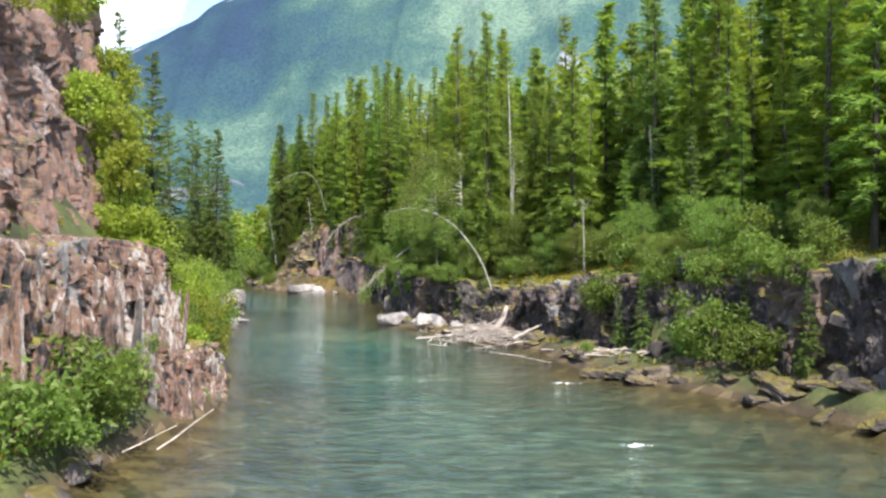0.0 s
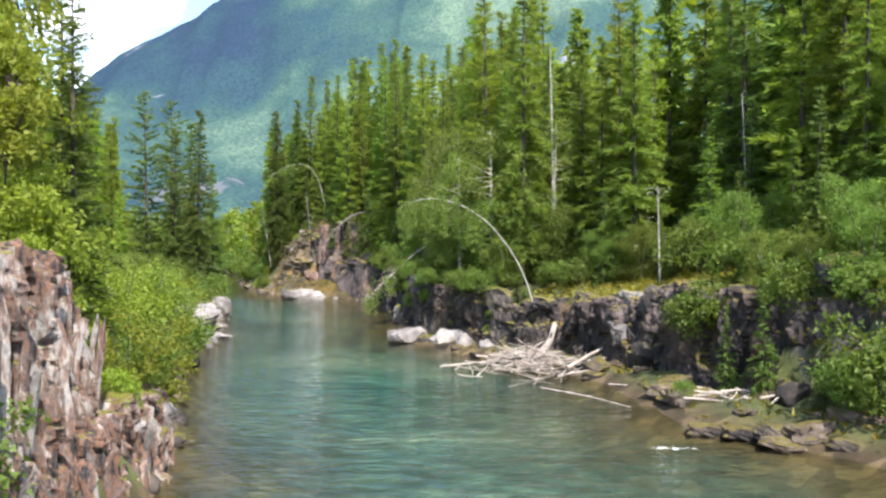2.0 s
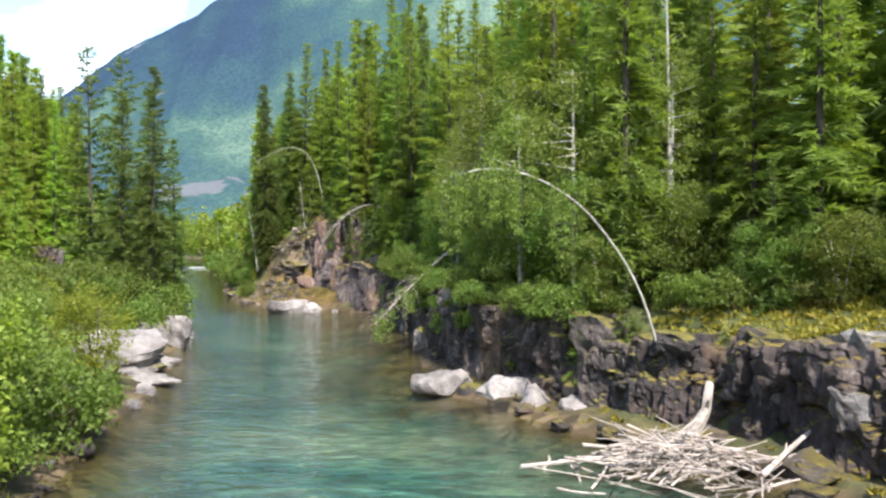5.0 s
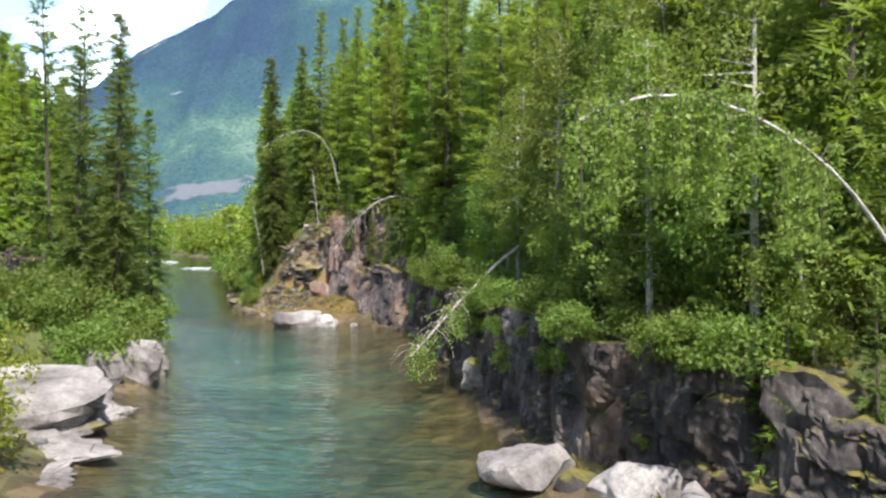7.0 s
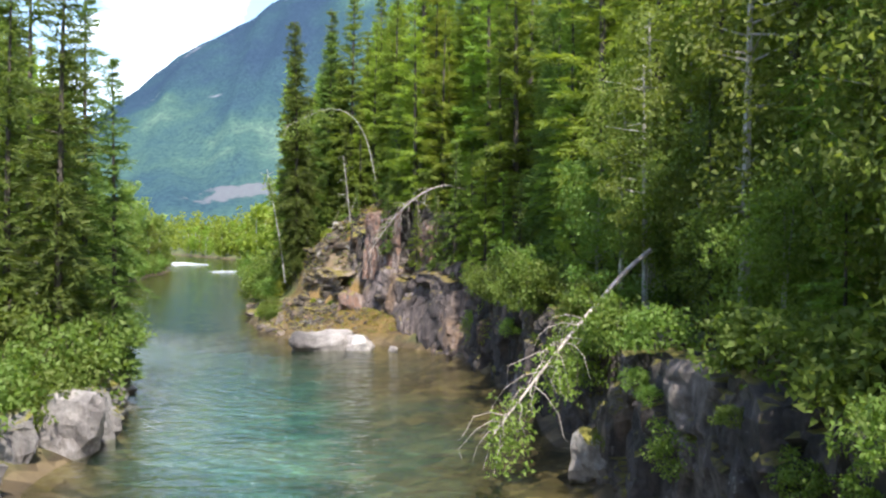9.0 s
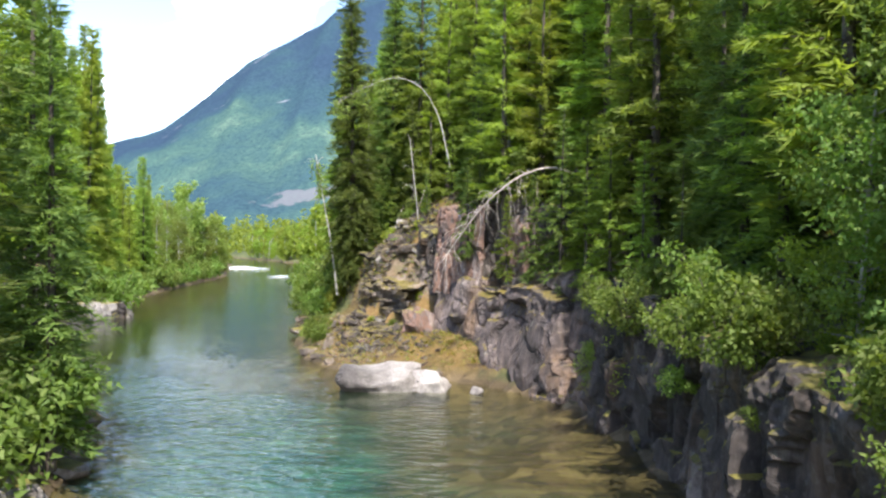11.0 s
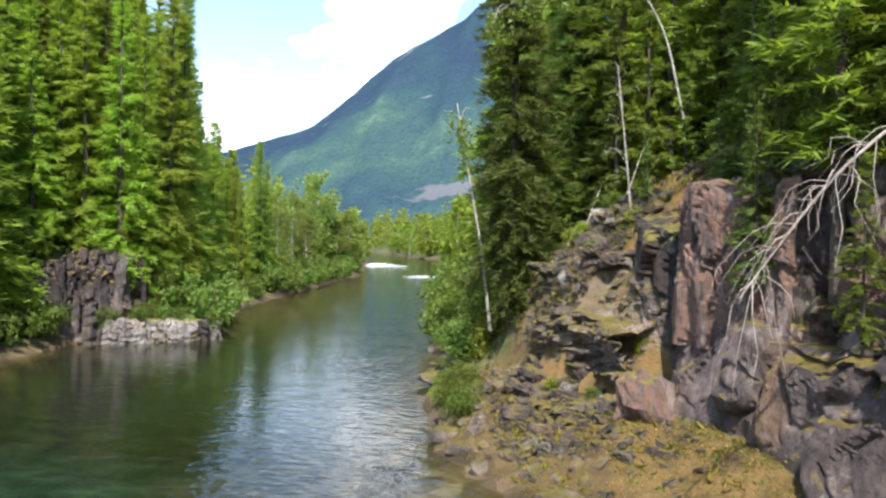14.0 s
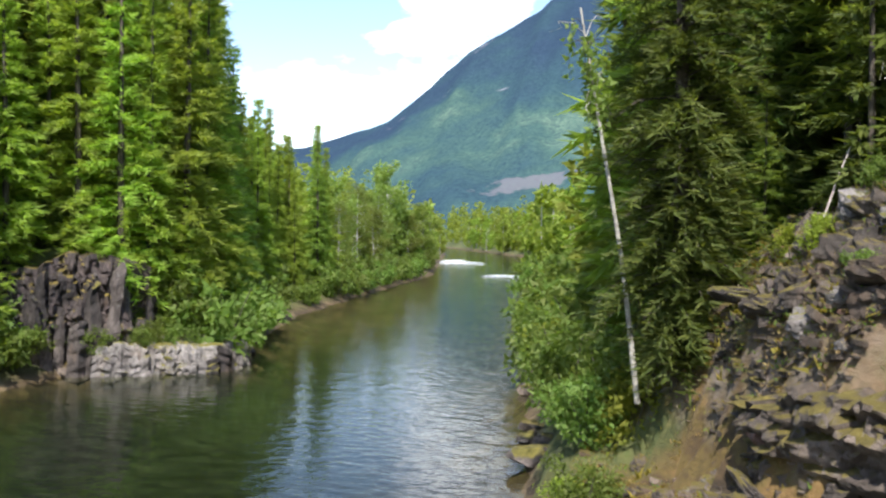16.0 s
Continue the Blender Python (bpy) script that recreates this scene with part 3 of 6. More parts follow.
def rock_face(name, pts, material, label, seed=1, column=0.8, relief=0.5, inward=2.5, lean=0.12, step=0.13, ratio=1.7, fine=1.0, parent=None):
    """A wall of jointed rock along pts (x, y, foot, top); it faces the left side of its course. column: width of a block, ratio: its height to its width."""
    pts = np.asarray(pts, float)
    seg = np.linalg.norm(np.diff(pts[:, :2], axis=0), axis=1)
    s_key = np.concatenate([[0], np.cumsum(seg)])
    s = np.arange(0, s_key[-1], step)
    line = np.column_stack([np.interp(s, s_key, pts[:, k]) for k in range(4)])
    tang = unit(np.gradient(line[:, :2], axis=0))
    k = int(1.2 / step)
    pad = np.pad(tang, ((k, k), (0, 0)), mode="edge")
    tang = unit(np.stack([pad[i:i + len(tang)] for i in range(2 * k + 1)]).mean(0))
    out = np.column_stack([-tang[:, 1], tang[:, 0]])
    rows = max(8, int(float((line[:, 3] - line[:, 2]).max()) / step))
    crest, _ = joints(s / column, s * 0 + 0.5, seed + 80)
    tops = line[:, 3] + 0.45 * relief * crest + 0.35 * fbm(s * 0.4, s * 0, seed + 3) + 0.12 * fbm(s * 2.3, s * 0, seed + 4)
    verts = []
    for r in range(rows + 1):
        v = r / rows
        z = line[:, 2] + v * (tops - line[:, 2])
        across = s / column + 0.5 * fbm(s * 0.5, z * 0.5, seed + 40, 2)
        up = z / (column * ratio) + 0.5 * fbm(s * 0.4 + 7, z * 0.4, seed + 43, 2)
        big, crack = joints(across, up, seed)
        mid, split = joints(across * 2.6 + 5.3, up * 2.2 + 1.7, seed + 31)
        small, _ = joints(across * 6.1 + 2.1, up * 5.2, seed + 57)
        d = relief * (0.8 * big + fine * (0.34 * mid + 0.15 * small)) - 0.45 * relief * (1 - np.clip(crack / 0.09, 0, 1)) - 0.16 * fine * relief * (1 - np.clip(split / 0.1, 0, 1))
        d = d + 0.8 * relief * fbm(s * 0.25, z * 0.3, seed + 9) - lean * (z - line[:, 2]) - 0.2 * max(0.0, v - 0.95) / 0.05 * relief
        verts.append(np.column_stack([line[:, 0] + out[:, 0] * d, line[:, 1] + out[:, 1] * d, z]))
    last = verts[-1]
    for r in range(1, 8):
        v = r / 7
        z = last[:, 2] + 0.12 * v + 0.35 * fbm(last[:, 0] * 0.9 + r, last[:, 1] * 0.9, seed + 20) * v - 0.5 * (v > 0.95)
        verts.append(np.column_stack([last[:, 0] - out[:, 0] * inward * v, last[:, 1] - out[:, 1] * inward * v, z]))
    n = len(s)
    grid = np.arange(len(verts) * n).reshape(-1, n)
    faces = np.stack([grid[:-1, :-1], grid[1:, :-1], grid[1:, 1:], grid[:-1, 1:]], -1).reshape(-1, 4)
    me = bpy.data.meshes.new(name)
    me.from_pydata(np.concatenate(verts).tolist(), [], faces.tolist())
    me.materials.append(material)
    ob = new(name, me)
    if parent is not None:
        ob.parent = parent
        return ob
    return tagged(ob, label, "cliff", kind="structure")


def stone_mesh(name, seed, material, cuts=3, rough=0.25, facets=9):
    """A boulder: a ball cut by flat facets and roughened."""
    rng = np.random.RandomState(seed)
    bm = bmesh.new()
    bmesh.ops.create_icosphere(bm, subdivisions=cuts, radius=1.0)
    normals = unit(rng.normal(size=(facets, 3)))
    offs = rng.uniform(0.55, 0.9, facets)
    for v in bm.verts:
        p = np.array(v.co)
        for nrm, o in zip(normals, offs):
            over = p @ nrm - o
            if over > 0:
                p = p - nrm * over * 0.9
        q = Vector(p)
        q *= 1 + rough * noise.fractal(q * 1.3 + Vector((seed * 3.1, 0, 0)), 1.0, 2.0, 4)
        v.co = q
    for face in bm.faces:
        face.smooth = True
    me = bpy.data.meshes.new(name)
    bm.to_mesh(me)
    bm.free()
    me.materials.append(material)
    me.set_sharp_from_angle(angle=radians(28))
    return me


STONES = {}


def stone(name, at, size, material, label, turn=0.0, seed=1, group="", cuts=3, tilt=0.0, rough=0.25):
    key = (seed, material.name, cuts)
    if key not in STONES:
        STONES[key] = stone_mesh(name, seed, material, cuts, rough)
    ob = new(name, STONES[key])
    ob.matrix_basis = pose(*at, tilt, 0, turn) @ Matrix.Diagonal((*size, 1))
    return tagged(ob, label, "rock", group)


CLIFFS = {}
# right bank
course = [(21, 10, 0.0, 5.4), (16.2, 26, 0.0, 5.2), (12.9, 34.6, 0.0, 4.9), (11.3, 38.6, 0.0, 4.2), (9.3, 41.4, 0.0, 4.2), (7.5, 46.2, 0.0, 4.1), (6.6, 49.4, 0, 3.6), (5.4, 52.0, -0.2, 3.2), (4.4, 54.6, -0.3, 3.0), (3.0, 56.4, -0.3, 2.8)]
CLIFFS["right_ledge"] = (rock_face("cliff_right_ledge", course,
          ROCK_MAUVE, "grey jointed rock ledge above the river", 3, 1.1, 0.5, 2.5, 0.1), course)
course = [(3.9, 55.6, -0.3, 2.7), (1.2, 58.8, -0.4, 3.1), (-1.9, 63.5, -0.4, 3.5), (-3.6, 69, -0.6, 3.5), (-4.4, 75, -0.8, 3.4), (-5.0, 80, -0.8, 3.4), (-6.2, 86, -0.9, 3.7), (-7.2, 92, -0.9, 4.2), (-8.7, 97, -0.8, 4.6)]
CLIFFS["right_wall"] = (rock_face("cliff_right_wall", course,
          ROCK_GREY, "dark vertical river cliff of jointed grey rock", 8, 1.25, 0.42, 2.5, 0.06), course)
course = [(-8.4, 96.2, -0.8, 4.6), (-9.4, 99.0, -0.7, 4.6), (-10.6, 101.0, -0.6, 4.7), (-12.1, 103.0, -0.4, 4.6), (-13.6, 104.9, -0.3, 4.4), (-15.0, 107.0, 0.4, 4.3), (-16.2, 108.8, 1.0, 3.6), (-16.6, 110.4, 1.6, 3.6)]
CLIFFS["right_slab"] = (rock_face("cliff_right_slab", course,
          ROCK_MAUVE, "large leaning grey rock faces with mossy edges", 18, 3.2, 0.6, 2.2, 0.2, 0.1, 1.1, 0.75), course)
course = [(-5.0, 96, 3.5, 5.2), (-7.6, 100.5, 3.8, 6.6), (-10.0, 103.4, 4.0, 7.4), (-12.2, 106.0, 3.4, 8.2), (-14.2, 108.6, 3.2, 8.5), (-14.2, 113, 4.0, 7.6)]
CLIFFS["right_upper"] = (rock_face("cliff_right_upper", course,
          ROCK_MAUVE, "upper outcrop of grey and rusty rock", 14, 1.3, 0.6, 2.5, 0.1), course)
course = [(-6.6, 101.0, 5.0, 7.2), (-8.6, 103.8, 5.8, 9.6), (-10.6, 106.8, 6.4, 11.4), (-12.2, 109.6, 6.6, 12.0), (-13.0, 112.0, 6.6, 11.0), (-12.6, 114.5, 6.6, 9.4)]
CLIFFS["right_top"] = (rock_face("cliff_right_top", course,
          ROCK_MAUVE, "highest step of dark and rusty rock under the firs", 25, 1.3, 0.6), course)
course = [(-13.2, 106.6, 3.8, 7.8), (-14.0, 107.5, 3.6, 7.3), (-14.8, 108.2, 3.6, 7.5), (-15.3, 108.6, 3.6, 7.9), (-15.8, 109.1, 3.6, 8.0), (-15.9, 109.8, 3.6, 7.6), (-15.7, 111, 3.6, 7.2), (-15.0, 112.6, 3.6, 7.0)]
CLIFFS["right_pillar"] = (rock_face("cliff_right_pillar", course,
          ROCK_RUST, "rusty red and pale rock pillar", 21, 0.62, 0.22, 1.5, 0.02, 0.09, 4.5), course)
course = [(-16.0, 109.9, 3.4, 6.6), (-16.7, 110.5, 3.4, 6.8), (-17.2, 111.6, 3.4, 6.9), (-17.1, 112.8, 3.6, 6.9), (-16.2, 114.2, 4.0, 7.2)]
CLIFFS["right_block"] = (rock_face("cliff_right_block", course,
          ROCK_GREY, "dark grey squared rock beside the red pillar", 23, 1.2, 0.3, 1.5, 0.05, 0.1, 1.6), course)
for name, seed, course in (("overhang", 51, [(-17.3, 109.9, 2.2, 3.6), (-18.1, 110.9, 2.2, 4.0), (-19.0, 111.5, 2.3, 4.2), (-19.9, 112.3, 2.3, 4.0), (-20.6, 113.6, 2.6, 3.9)]),
                           ("step", 53, [(-17.2, 112.0, 4.0, 5.5), (-18.0, 112.9, 4.2, 5.6), (-18.9, 114.0, 4.4, 5.5), (-19.6, 115.4, 4.6, 5.6)]),
                           ("brow", 55, [(-16.4, 114.4, 6.4, 8.4), (-17.2, 115.4, 6.6, 8.3), (-17.8, 116.6, 6.8, 8.5), (-18.2, 118.2, 7.0, 8.4)]),
                           ("foot", 57, [(-17.4, 107.4, 0.2, 1.3), (-18.6, 108.4, 0.3, 1.5), (-20.0, 109.6, 0.3, 1.7), (-21.4, 111.4, 0.4, 1.6), (-22.6, 113.6, 0.4, 1.5)])):
    CLIFFS[name] = (rock_face("cliff_right_" + name, course, ROCK_MOSS, "layered dark rock ledge over a mossy slope", seed, 1.0, 0.34, 1.6, -0.16 if name == "overhang" else 0.25, 0.08, 0.24), course)
# left bank
course = [(-11.5, 40, 0, 0.8), (-9.8, 37.2, -0.5, 1.5), (-9.0, 34, -0.6, 2.0), (-8.6, 31.5, -0.6, 2.1), (-9.0, 29.0, -0.6, 2.0), (-9.8, 26.5, -0.4, 1.8), (-10.4, 22, 0, 1.6)]
CLIFFS["left_low"] = (rock_face("cliff_left_low", course,
          ROCK_RED, "pale and rusty columnar rock at the waterline", 4, 0.38, 0.48, 2.0, 0.15, 0.09, 4.0), course)
course = [(-12.8, 35.6, 1.0, 3.6), (-11.0, 33.6, 1.0, 4.6), (-10.0, 31.6, 1.0, 5.3), (-9.7, 29.8, 0.8, 5.7), (-10.0, 27.0, 0.8, 5.9), (-10.4, 23.5, 0.8, 5.9), (-10.7, 18, 0.8, 6.0), (-10.8, 10, 0.8, 6.2)]
CLIFFS["left_columns"] = (rock_face("cliff_left_columns", course,
          ROCK_RED, "rusty columnar rock cliff", 6, 0.42, 0.6, 2.5, 0.1, 0.1, 4.5), course)
course = [(-20, 46, 10, 13.5), (-17, 42, 10.5, 15.5), (-14.9, 38, 10.5, 16.5), (-13.6, 33, 7.0, 14.5), (-12.9, 29, 6.0, 14.0), (-12.8, 20, 5.8, 14.0), (-13.0, 8, 5.8, 14.0)]
CLIFFS["left_upper"] = (rock_face("cliff_left_upper", course,
          ROCK_RUST, "upper rusty grey rock cliff with shrubs on its steps", 11, 0.7, 0.65, 3.0, 0.2, 0.13, 3.6), course)
course = [(-46.5, 134.5, 0, 0.7), (-44.6, 132.2, -0.3, 1.1), (-44.1, 130.6, -0.3, 1.3), (-45.6, 128.7, -0.3, 1.1), (-47.4, 127.2, -0.3, 1.4), (-48.4, 126.4, -0.3, 1.3)]
CLIFFS["left_far"] = (rock_face("cliff_left_far", course,
          ROCK_LIGHT, "pale columnar rock point at the waterline", 17, 0.6, 0.35, 2.5, 0.12, 0.12, 3.0), course)
course = [(-50, 132.5, 1.6, 3.6), (-48.2, 129.8, 1.4, 4.8), (-48.0, 127.9, 0.2, 5.4), (-49.4, 126.0, 0.0, 5.3), (-52, 124, 0.3, 4.6), (-55, 121, 0.6, 4.0)]
CLIFFS["left_far_upper"] = (rock_face("cliff_left_far_upper", course,
          ROCK_MAUVE, "brown overgrown cliff under the forest", 19, 0.7, 0.5, 2.5, 0.12, 0.12, 3.0), course)


# ---- rock pieces on the cliffs ----
def column_mesh(seed, material, sides=6):
    """An upright rock column one metre high with worn, broken edges."""
    rng = np.random.RandomState(seed)
    b = Builder()
    shape = 0.5 * rng.uniform(0.75, 1.15, sides)
    turn = np.linspace(0, 2 * math.pi, sides, endpoint=False) + rng.uniform(-0.2, 0.2, sides)
    levels = np.array([0.0, 0.14, 0.24, 0.33, 0.46, 0.55, 0.68, 0.76, 0.88, 0.95, 1.0])
    verts, faces = [], []
    slope = rng.uniform(-0.3, 0.3, 2)
    for k, z in enumerate(levels):
        shift = rng.uniform(-0.09, 0.09, 2)
        grow = (1.10 - 0.3 * z - (0.25 if k == len(levels) - 1 else 0)) * rng.uniform(0.86, 1.14)
        for r, a in zip(shape, turn):
            x, y = math.cos(a) * r * grow + shift[0], math.sin(a) * r * grow + shift[1]
            verts.append((x * rng.uniform(0.85, 1.15), y * rng.uniform(0.85, 1.15), z + (slope[0] * x + slope[1] * y) * z + rng.uniform(-0.015, 0.015)))
    for k in range(len(levels) - 1):
        for i in range(sides):
            j = (i + 1) % sides
            faces.append((k * sides + i, k * sides + j, (k + 1) * sides + j, (k + 1) * sides + i))
    faces.append(tuple((len(levels) - 1) * sides + i for i in range(sides)))
    b.add(verts, faces)
    return b.mesh("rock_column", material)


def columns(parent, pts, width, materials, seed, low=0.5, high=1.05, out=0.25, step=0.8, lean=4.0):
    """Single rock columns standing along the foot line of a cliff, parts of it."""
    rng = random.Random(seed)
    pts = np.asarray(pts, float)
    seg = np.linalg.norm(np.diff(pts[:, :2], axis=0), axis=1)
    key = np.concatenate([[0], np.cumsum(seg)])
    s = 0.2
    while s < key[-1]:
        x, y, foot, top = (np.interp(s, key, pts[:, k]) for k in range(4))
        i = min(len(seg) - 1, int(np.searchsorted(key, s)) - 1)
        t = (pts[i + 1, :2] - pts[i, :2]) / seg[i]
        w = width * rng.uniform(0.45, 1.7)
        push = out * rng.uniform(-0.9, 1.0)
        tall = (top - foot) * rng.uniform(low, high)
        ob = new("rock_column", rng.choice(materials))
        ob.parent = parent
        ob.matrix_basis = pose(x - t[1] * push, y + t[0] * push, foot - 0.2, rng.uniform(-lean, lean), rng.uniform(-lean, lean), rng.uniform(0, 360)) @ Matrix.Diagonal((w, w * rng.uniform(0.8, 1.3), tall + 0.2, 1))
        s += w * step * rng.uniform(0.7, 1.2)


def block_mesh(seed, material, cuts=5):
    """A roughly square block of jointed rock, split by joints, with chipped corners."""
    rng = np.random.RandomState(seed)
    bm = bmesh.new()
    bmesh.ops.create_cube(bm, size=2.0)
    bmesh.ops.subdivide_edges(bm, edges=bm.edges[:], cuts=cuts, use_grid_fill=True)
    normals, offs = unit(rng.normal(size=(14, 3))), rng.uniform(0.78, 1.3, 14)
    p = np.array([v.co for v in bm.verts])
    for nrm, o in zip(normals, offs):
        p = p - nrm * np.maximum(p @ nrm - o, 0)[:, None]
    p = p + unit(p) * (0.22 * broken(p, 0.8, seed * 7) + 0.10 * broken(p, 0.33, seed * 11))[:, None]
    for v, q in zip(bm.verts, p):
        v.co = q
    me = bpy.data.meshes.new("rock_block")
    bm.to_mesh(me)
    bm.free()
    me.materials.append(material)
    return me


def blocks(parent, pts, wide, tall, materials, seed, inset=0.55, step=1.5):
    """Jointed rock blocks standing out of a cliff, parts of it."""
    rng = random.Random(seed)
    pts = np.asarray(pts, float)
    seg = np.linalg.norm(np.diff(pts[:, :2], axis=0), axis=1)
    key = np.concatenate([[0], np.cumsum(seg)])
    s = 0.3
    while s < key[-1]:
        x, y, foot, top = (np.interp(s, key, pts[:, k]) for k in range(4))
        i = min(len(seg) - 1, max(0, int(np.searchsorted(key, s)) - 1))
        t = (pts[i + 1, :2] - pts[i, :2]) / seg[i]
        z = foot
        while z < top - 0.15:
            w, h = wide * rng.uniform(0.55, 1.4), min(tall * rng.uniform(0.6, 1.5), top - z + 0.25)
            push = -w * inset * rng.uniform(0.75, 1.15) - 0.12 * (z - foot)
            ob = new("rock_block", rng.choice(materials))
            ob.parent = parent
            ob.matrix_basis = pose(x - t[1] * push + t[0] * rng.uniform(-0.4, 0.4), y + t[0] * push + t[1] * rng.uniform(-0.4, 0.4), z + h / 2, rng.uniform(-7, 7), rng.uniform(-7, 7), math.degrees(math.atan2(t[1], t[0])) + rng.gauss(0, 14)) @ Matrix.Diagonal((w * 0.6, w * 0.55, h * 0.56, 1))
            z += h * rng.uniform(0.75, 1.0)
        s += wide * step * rng.uniform(0.5, 0.9)


GREY_BLOCKS = [block_mesh(360 + k, ROCK_GREY) for k in range(7)]
RED_BLOCKS = [block_mesh(370 + k, ROCK_RED) for k in range(4)]
MOSS_BLOCKS = [block_mesh(390 + k, ROCK_MOSS) for k in range(6)]
PALE_BLOCKS = [block_mesh(400 + k, (ROCK_PALE, ROCK_LIGHT)[k % 2]) for k in range(4)] + [block_mesh(405, ROCK_PALE)]
RUST_BLOCKS = [block_mesh(410 + k, ROCK_RUST) for k in range(4)]
LIGHT_BLOCKS = [block_mesh(380 + k, ROCK_LIGHT) for k in range(4)]
GREY_COLUMNS = [column_mesh(300 + k, ROCK_GREY, 5 + k % 3) for k in range(6)]
RED_COLUMNS = [column_mesh(320 + k, ROCK_RED, 5 + k % 3) for k in range(6)]
PALE_COLUMNS = [column_mesh(340 + k, ROCK_LIGHT, 5 + k % 3) for k in range(4)]


# ---- trees ----
def conifer(name, seed, tall, wide, material, label, dense=1.0, bare=0.10, droop=0.25, columnar=0.75, spray=1.0, thin_top=0.0, boughs_seen=False):
    """A spruce, fir or pine: a tapered trunk and a crown of many needle sprays on whorled boughs."""
    rng = np.random.RandomState(seed)
    root = thing(name, label, "tree", "forest trees")
    bend = rng.uniform(-0.3, 0.3, 2)
    zs = np.linspace(-0.6, tall, 8)
    b = Builder()
    b.tube(np.column_stack([bend[0] * (zs / tall) ** 2, bend[1] * (zs / tall) ** 2, zs]), 0.0105 * tall * (1 - 0.93 * np.clip(zs / tall, 0, 1)) + 0.012, 6)
    crown = Builder()
    z0 = bare * tall
    base, dirs, lens, faces_to = [], [], [], []
    z = z0
    gap = 0.21 * spray ** 0.7
    while z < tall - 0.1:
        u = (z - z0) / (tall - z0)
        reach = wide * (1 - u) ** columnar * min(1.0, 0.6 + 2.2 * u) * rng.uniform(0.75, 1.1)
        boughs = max(3, int(round((6.8 - 2.5 * u) * dense * (1 - thin_top * u))))
        for k in range(boughs):
            if rng.rand() < 0.08:
                continue
            a = rng.uniform(0, 2 * math.pi)
            ln = max(0.25, reach * rng.uniform(0.55, 1.15))
            c = np.array([math.cos(a), math.sin(a), 0.0])
            start = np.array([bend[0] * (z / tall) ** 2, bend[1] * (z / tall) ** 2, z])
            rise, sag = rng.uniform(0.05, 0.3) + 0.45 * u, droop * rng.uniform(0.7, 1.5) * (1 - 0.6 * u)
            ts = np.arange(0.2, 1.02, min(0.4, gap / max(ln, 0.3)))
            pts = start + c * (ts * ln)[:, None] + np.array([0, 0, 1.0]) * ((rise * ts - sag * ts**2 * 1.8) * ln)[:, None]
            if boughs_seen and ln > 1.0 and rng.rand() < 0.5:
                b.tube([start, pts[len(pts) // 2], pts[-1]], [0.03, 0.018, 0.006], 3)
            for j in range(8 if spray < 0.95 else 6 if spray < 1.2 else 5):
                swing = rng.uniform(-1.15, 1.15, len(ts))
                flat = 0.8 if j < 2 else 1.0
                d = np.column_stack([np.cos(a + swing) * flat, np.sin(a + swing) * flat, rng.uniform(-0.8, -0.3, len(ts)) if j < 2 else rng.uniform(-0.35, 0.25, len(ts)) + 0.3 * u])
                base.append(pts + rng.normal(0, 0.06 * spray, pts.shape))
                dirs.append(d)
                faces_to.append(np.tile(c * 0.7 + np.array([0, 0, 0.8]), (len(ts), 1)))
                lens.append(rng.uniform(0.30, 0.62, len(ts)) * spray * (1.08 - 0.35 * u))
        z += rng.uniform(0.28, 0.46) / dense * (tall / 16) ** 0.5 * spray ** 0.5
    base, dirs, lens = np.concatenate(base), unit(np.concatenate(dirs)), np.concatenate(lens)
    side = unit(np.cross(dirs, np.concatenate(faces_to) + rng.normal(0, 0.55, dirs.shape)))
    crown.needles(base, dirs, side, lens, lens * (rng.uniform(0.13, 0.22, len(lens)) if spray < 0.95 else rng.uniform(0.20, 0.33, len(lens)) if spray < 1.2 else rng.uniform(0.23, 0.37, len(lens))))
    part("trunk", b, BARK, root)
    part("crown", crown, material, root)
    return root


def leaf_cloud(crown, rng, centres, radii, per, size):
    """Leaves in loose clumps round the given centres."""
    for c, r in zip(centres, radii):
        n = int(per * (0.6 + 0.8 * rng.rand()))
        d = unit(rng.normal(size=(n, 3)))
        p = np.asarray(c) + d * (r * rng.uniform(0.1, 1.0, n) ** 0.6)[:, None] * np.array([1, 1, 0.8])
        ax = unit(d * 0.6 + rng.normal(size=(n, 3)) * 0.7 + np.array([0, 0, -0.25]))
        side = unit(np.cross(ax, rng.normal(size=(n, 3))))
        ln = rng.uniform(0.7, 1.4, n) * size
        if size < 0.05:
            crown.leaves(p, ax, side, ln, ln * rng.uniform(0.45, 0.7, n))
        else:
            crown.needles(p, ax, side, ln * 1.1, ln * rng.uniform(0.6, 0.9, n))


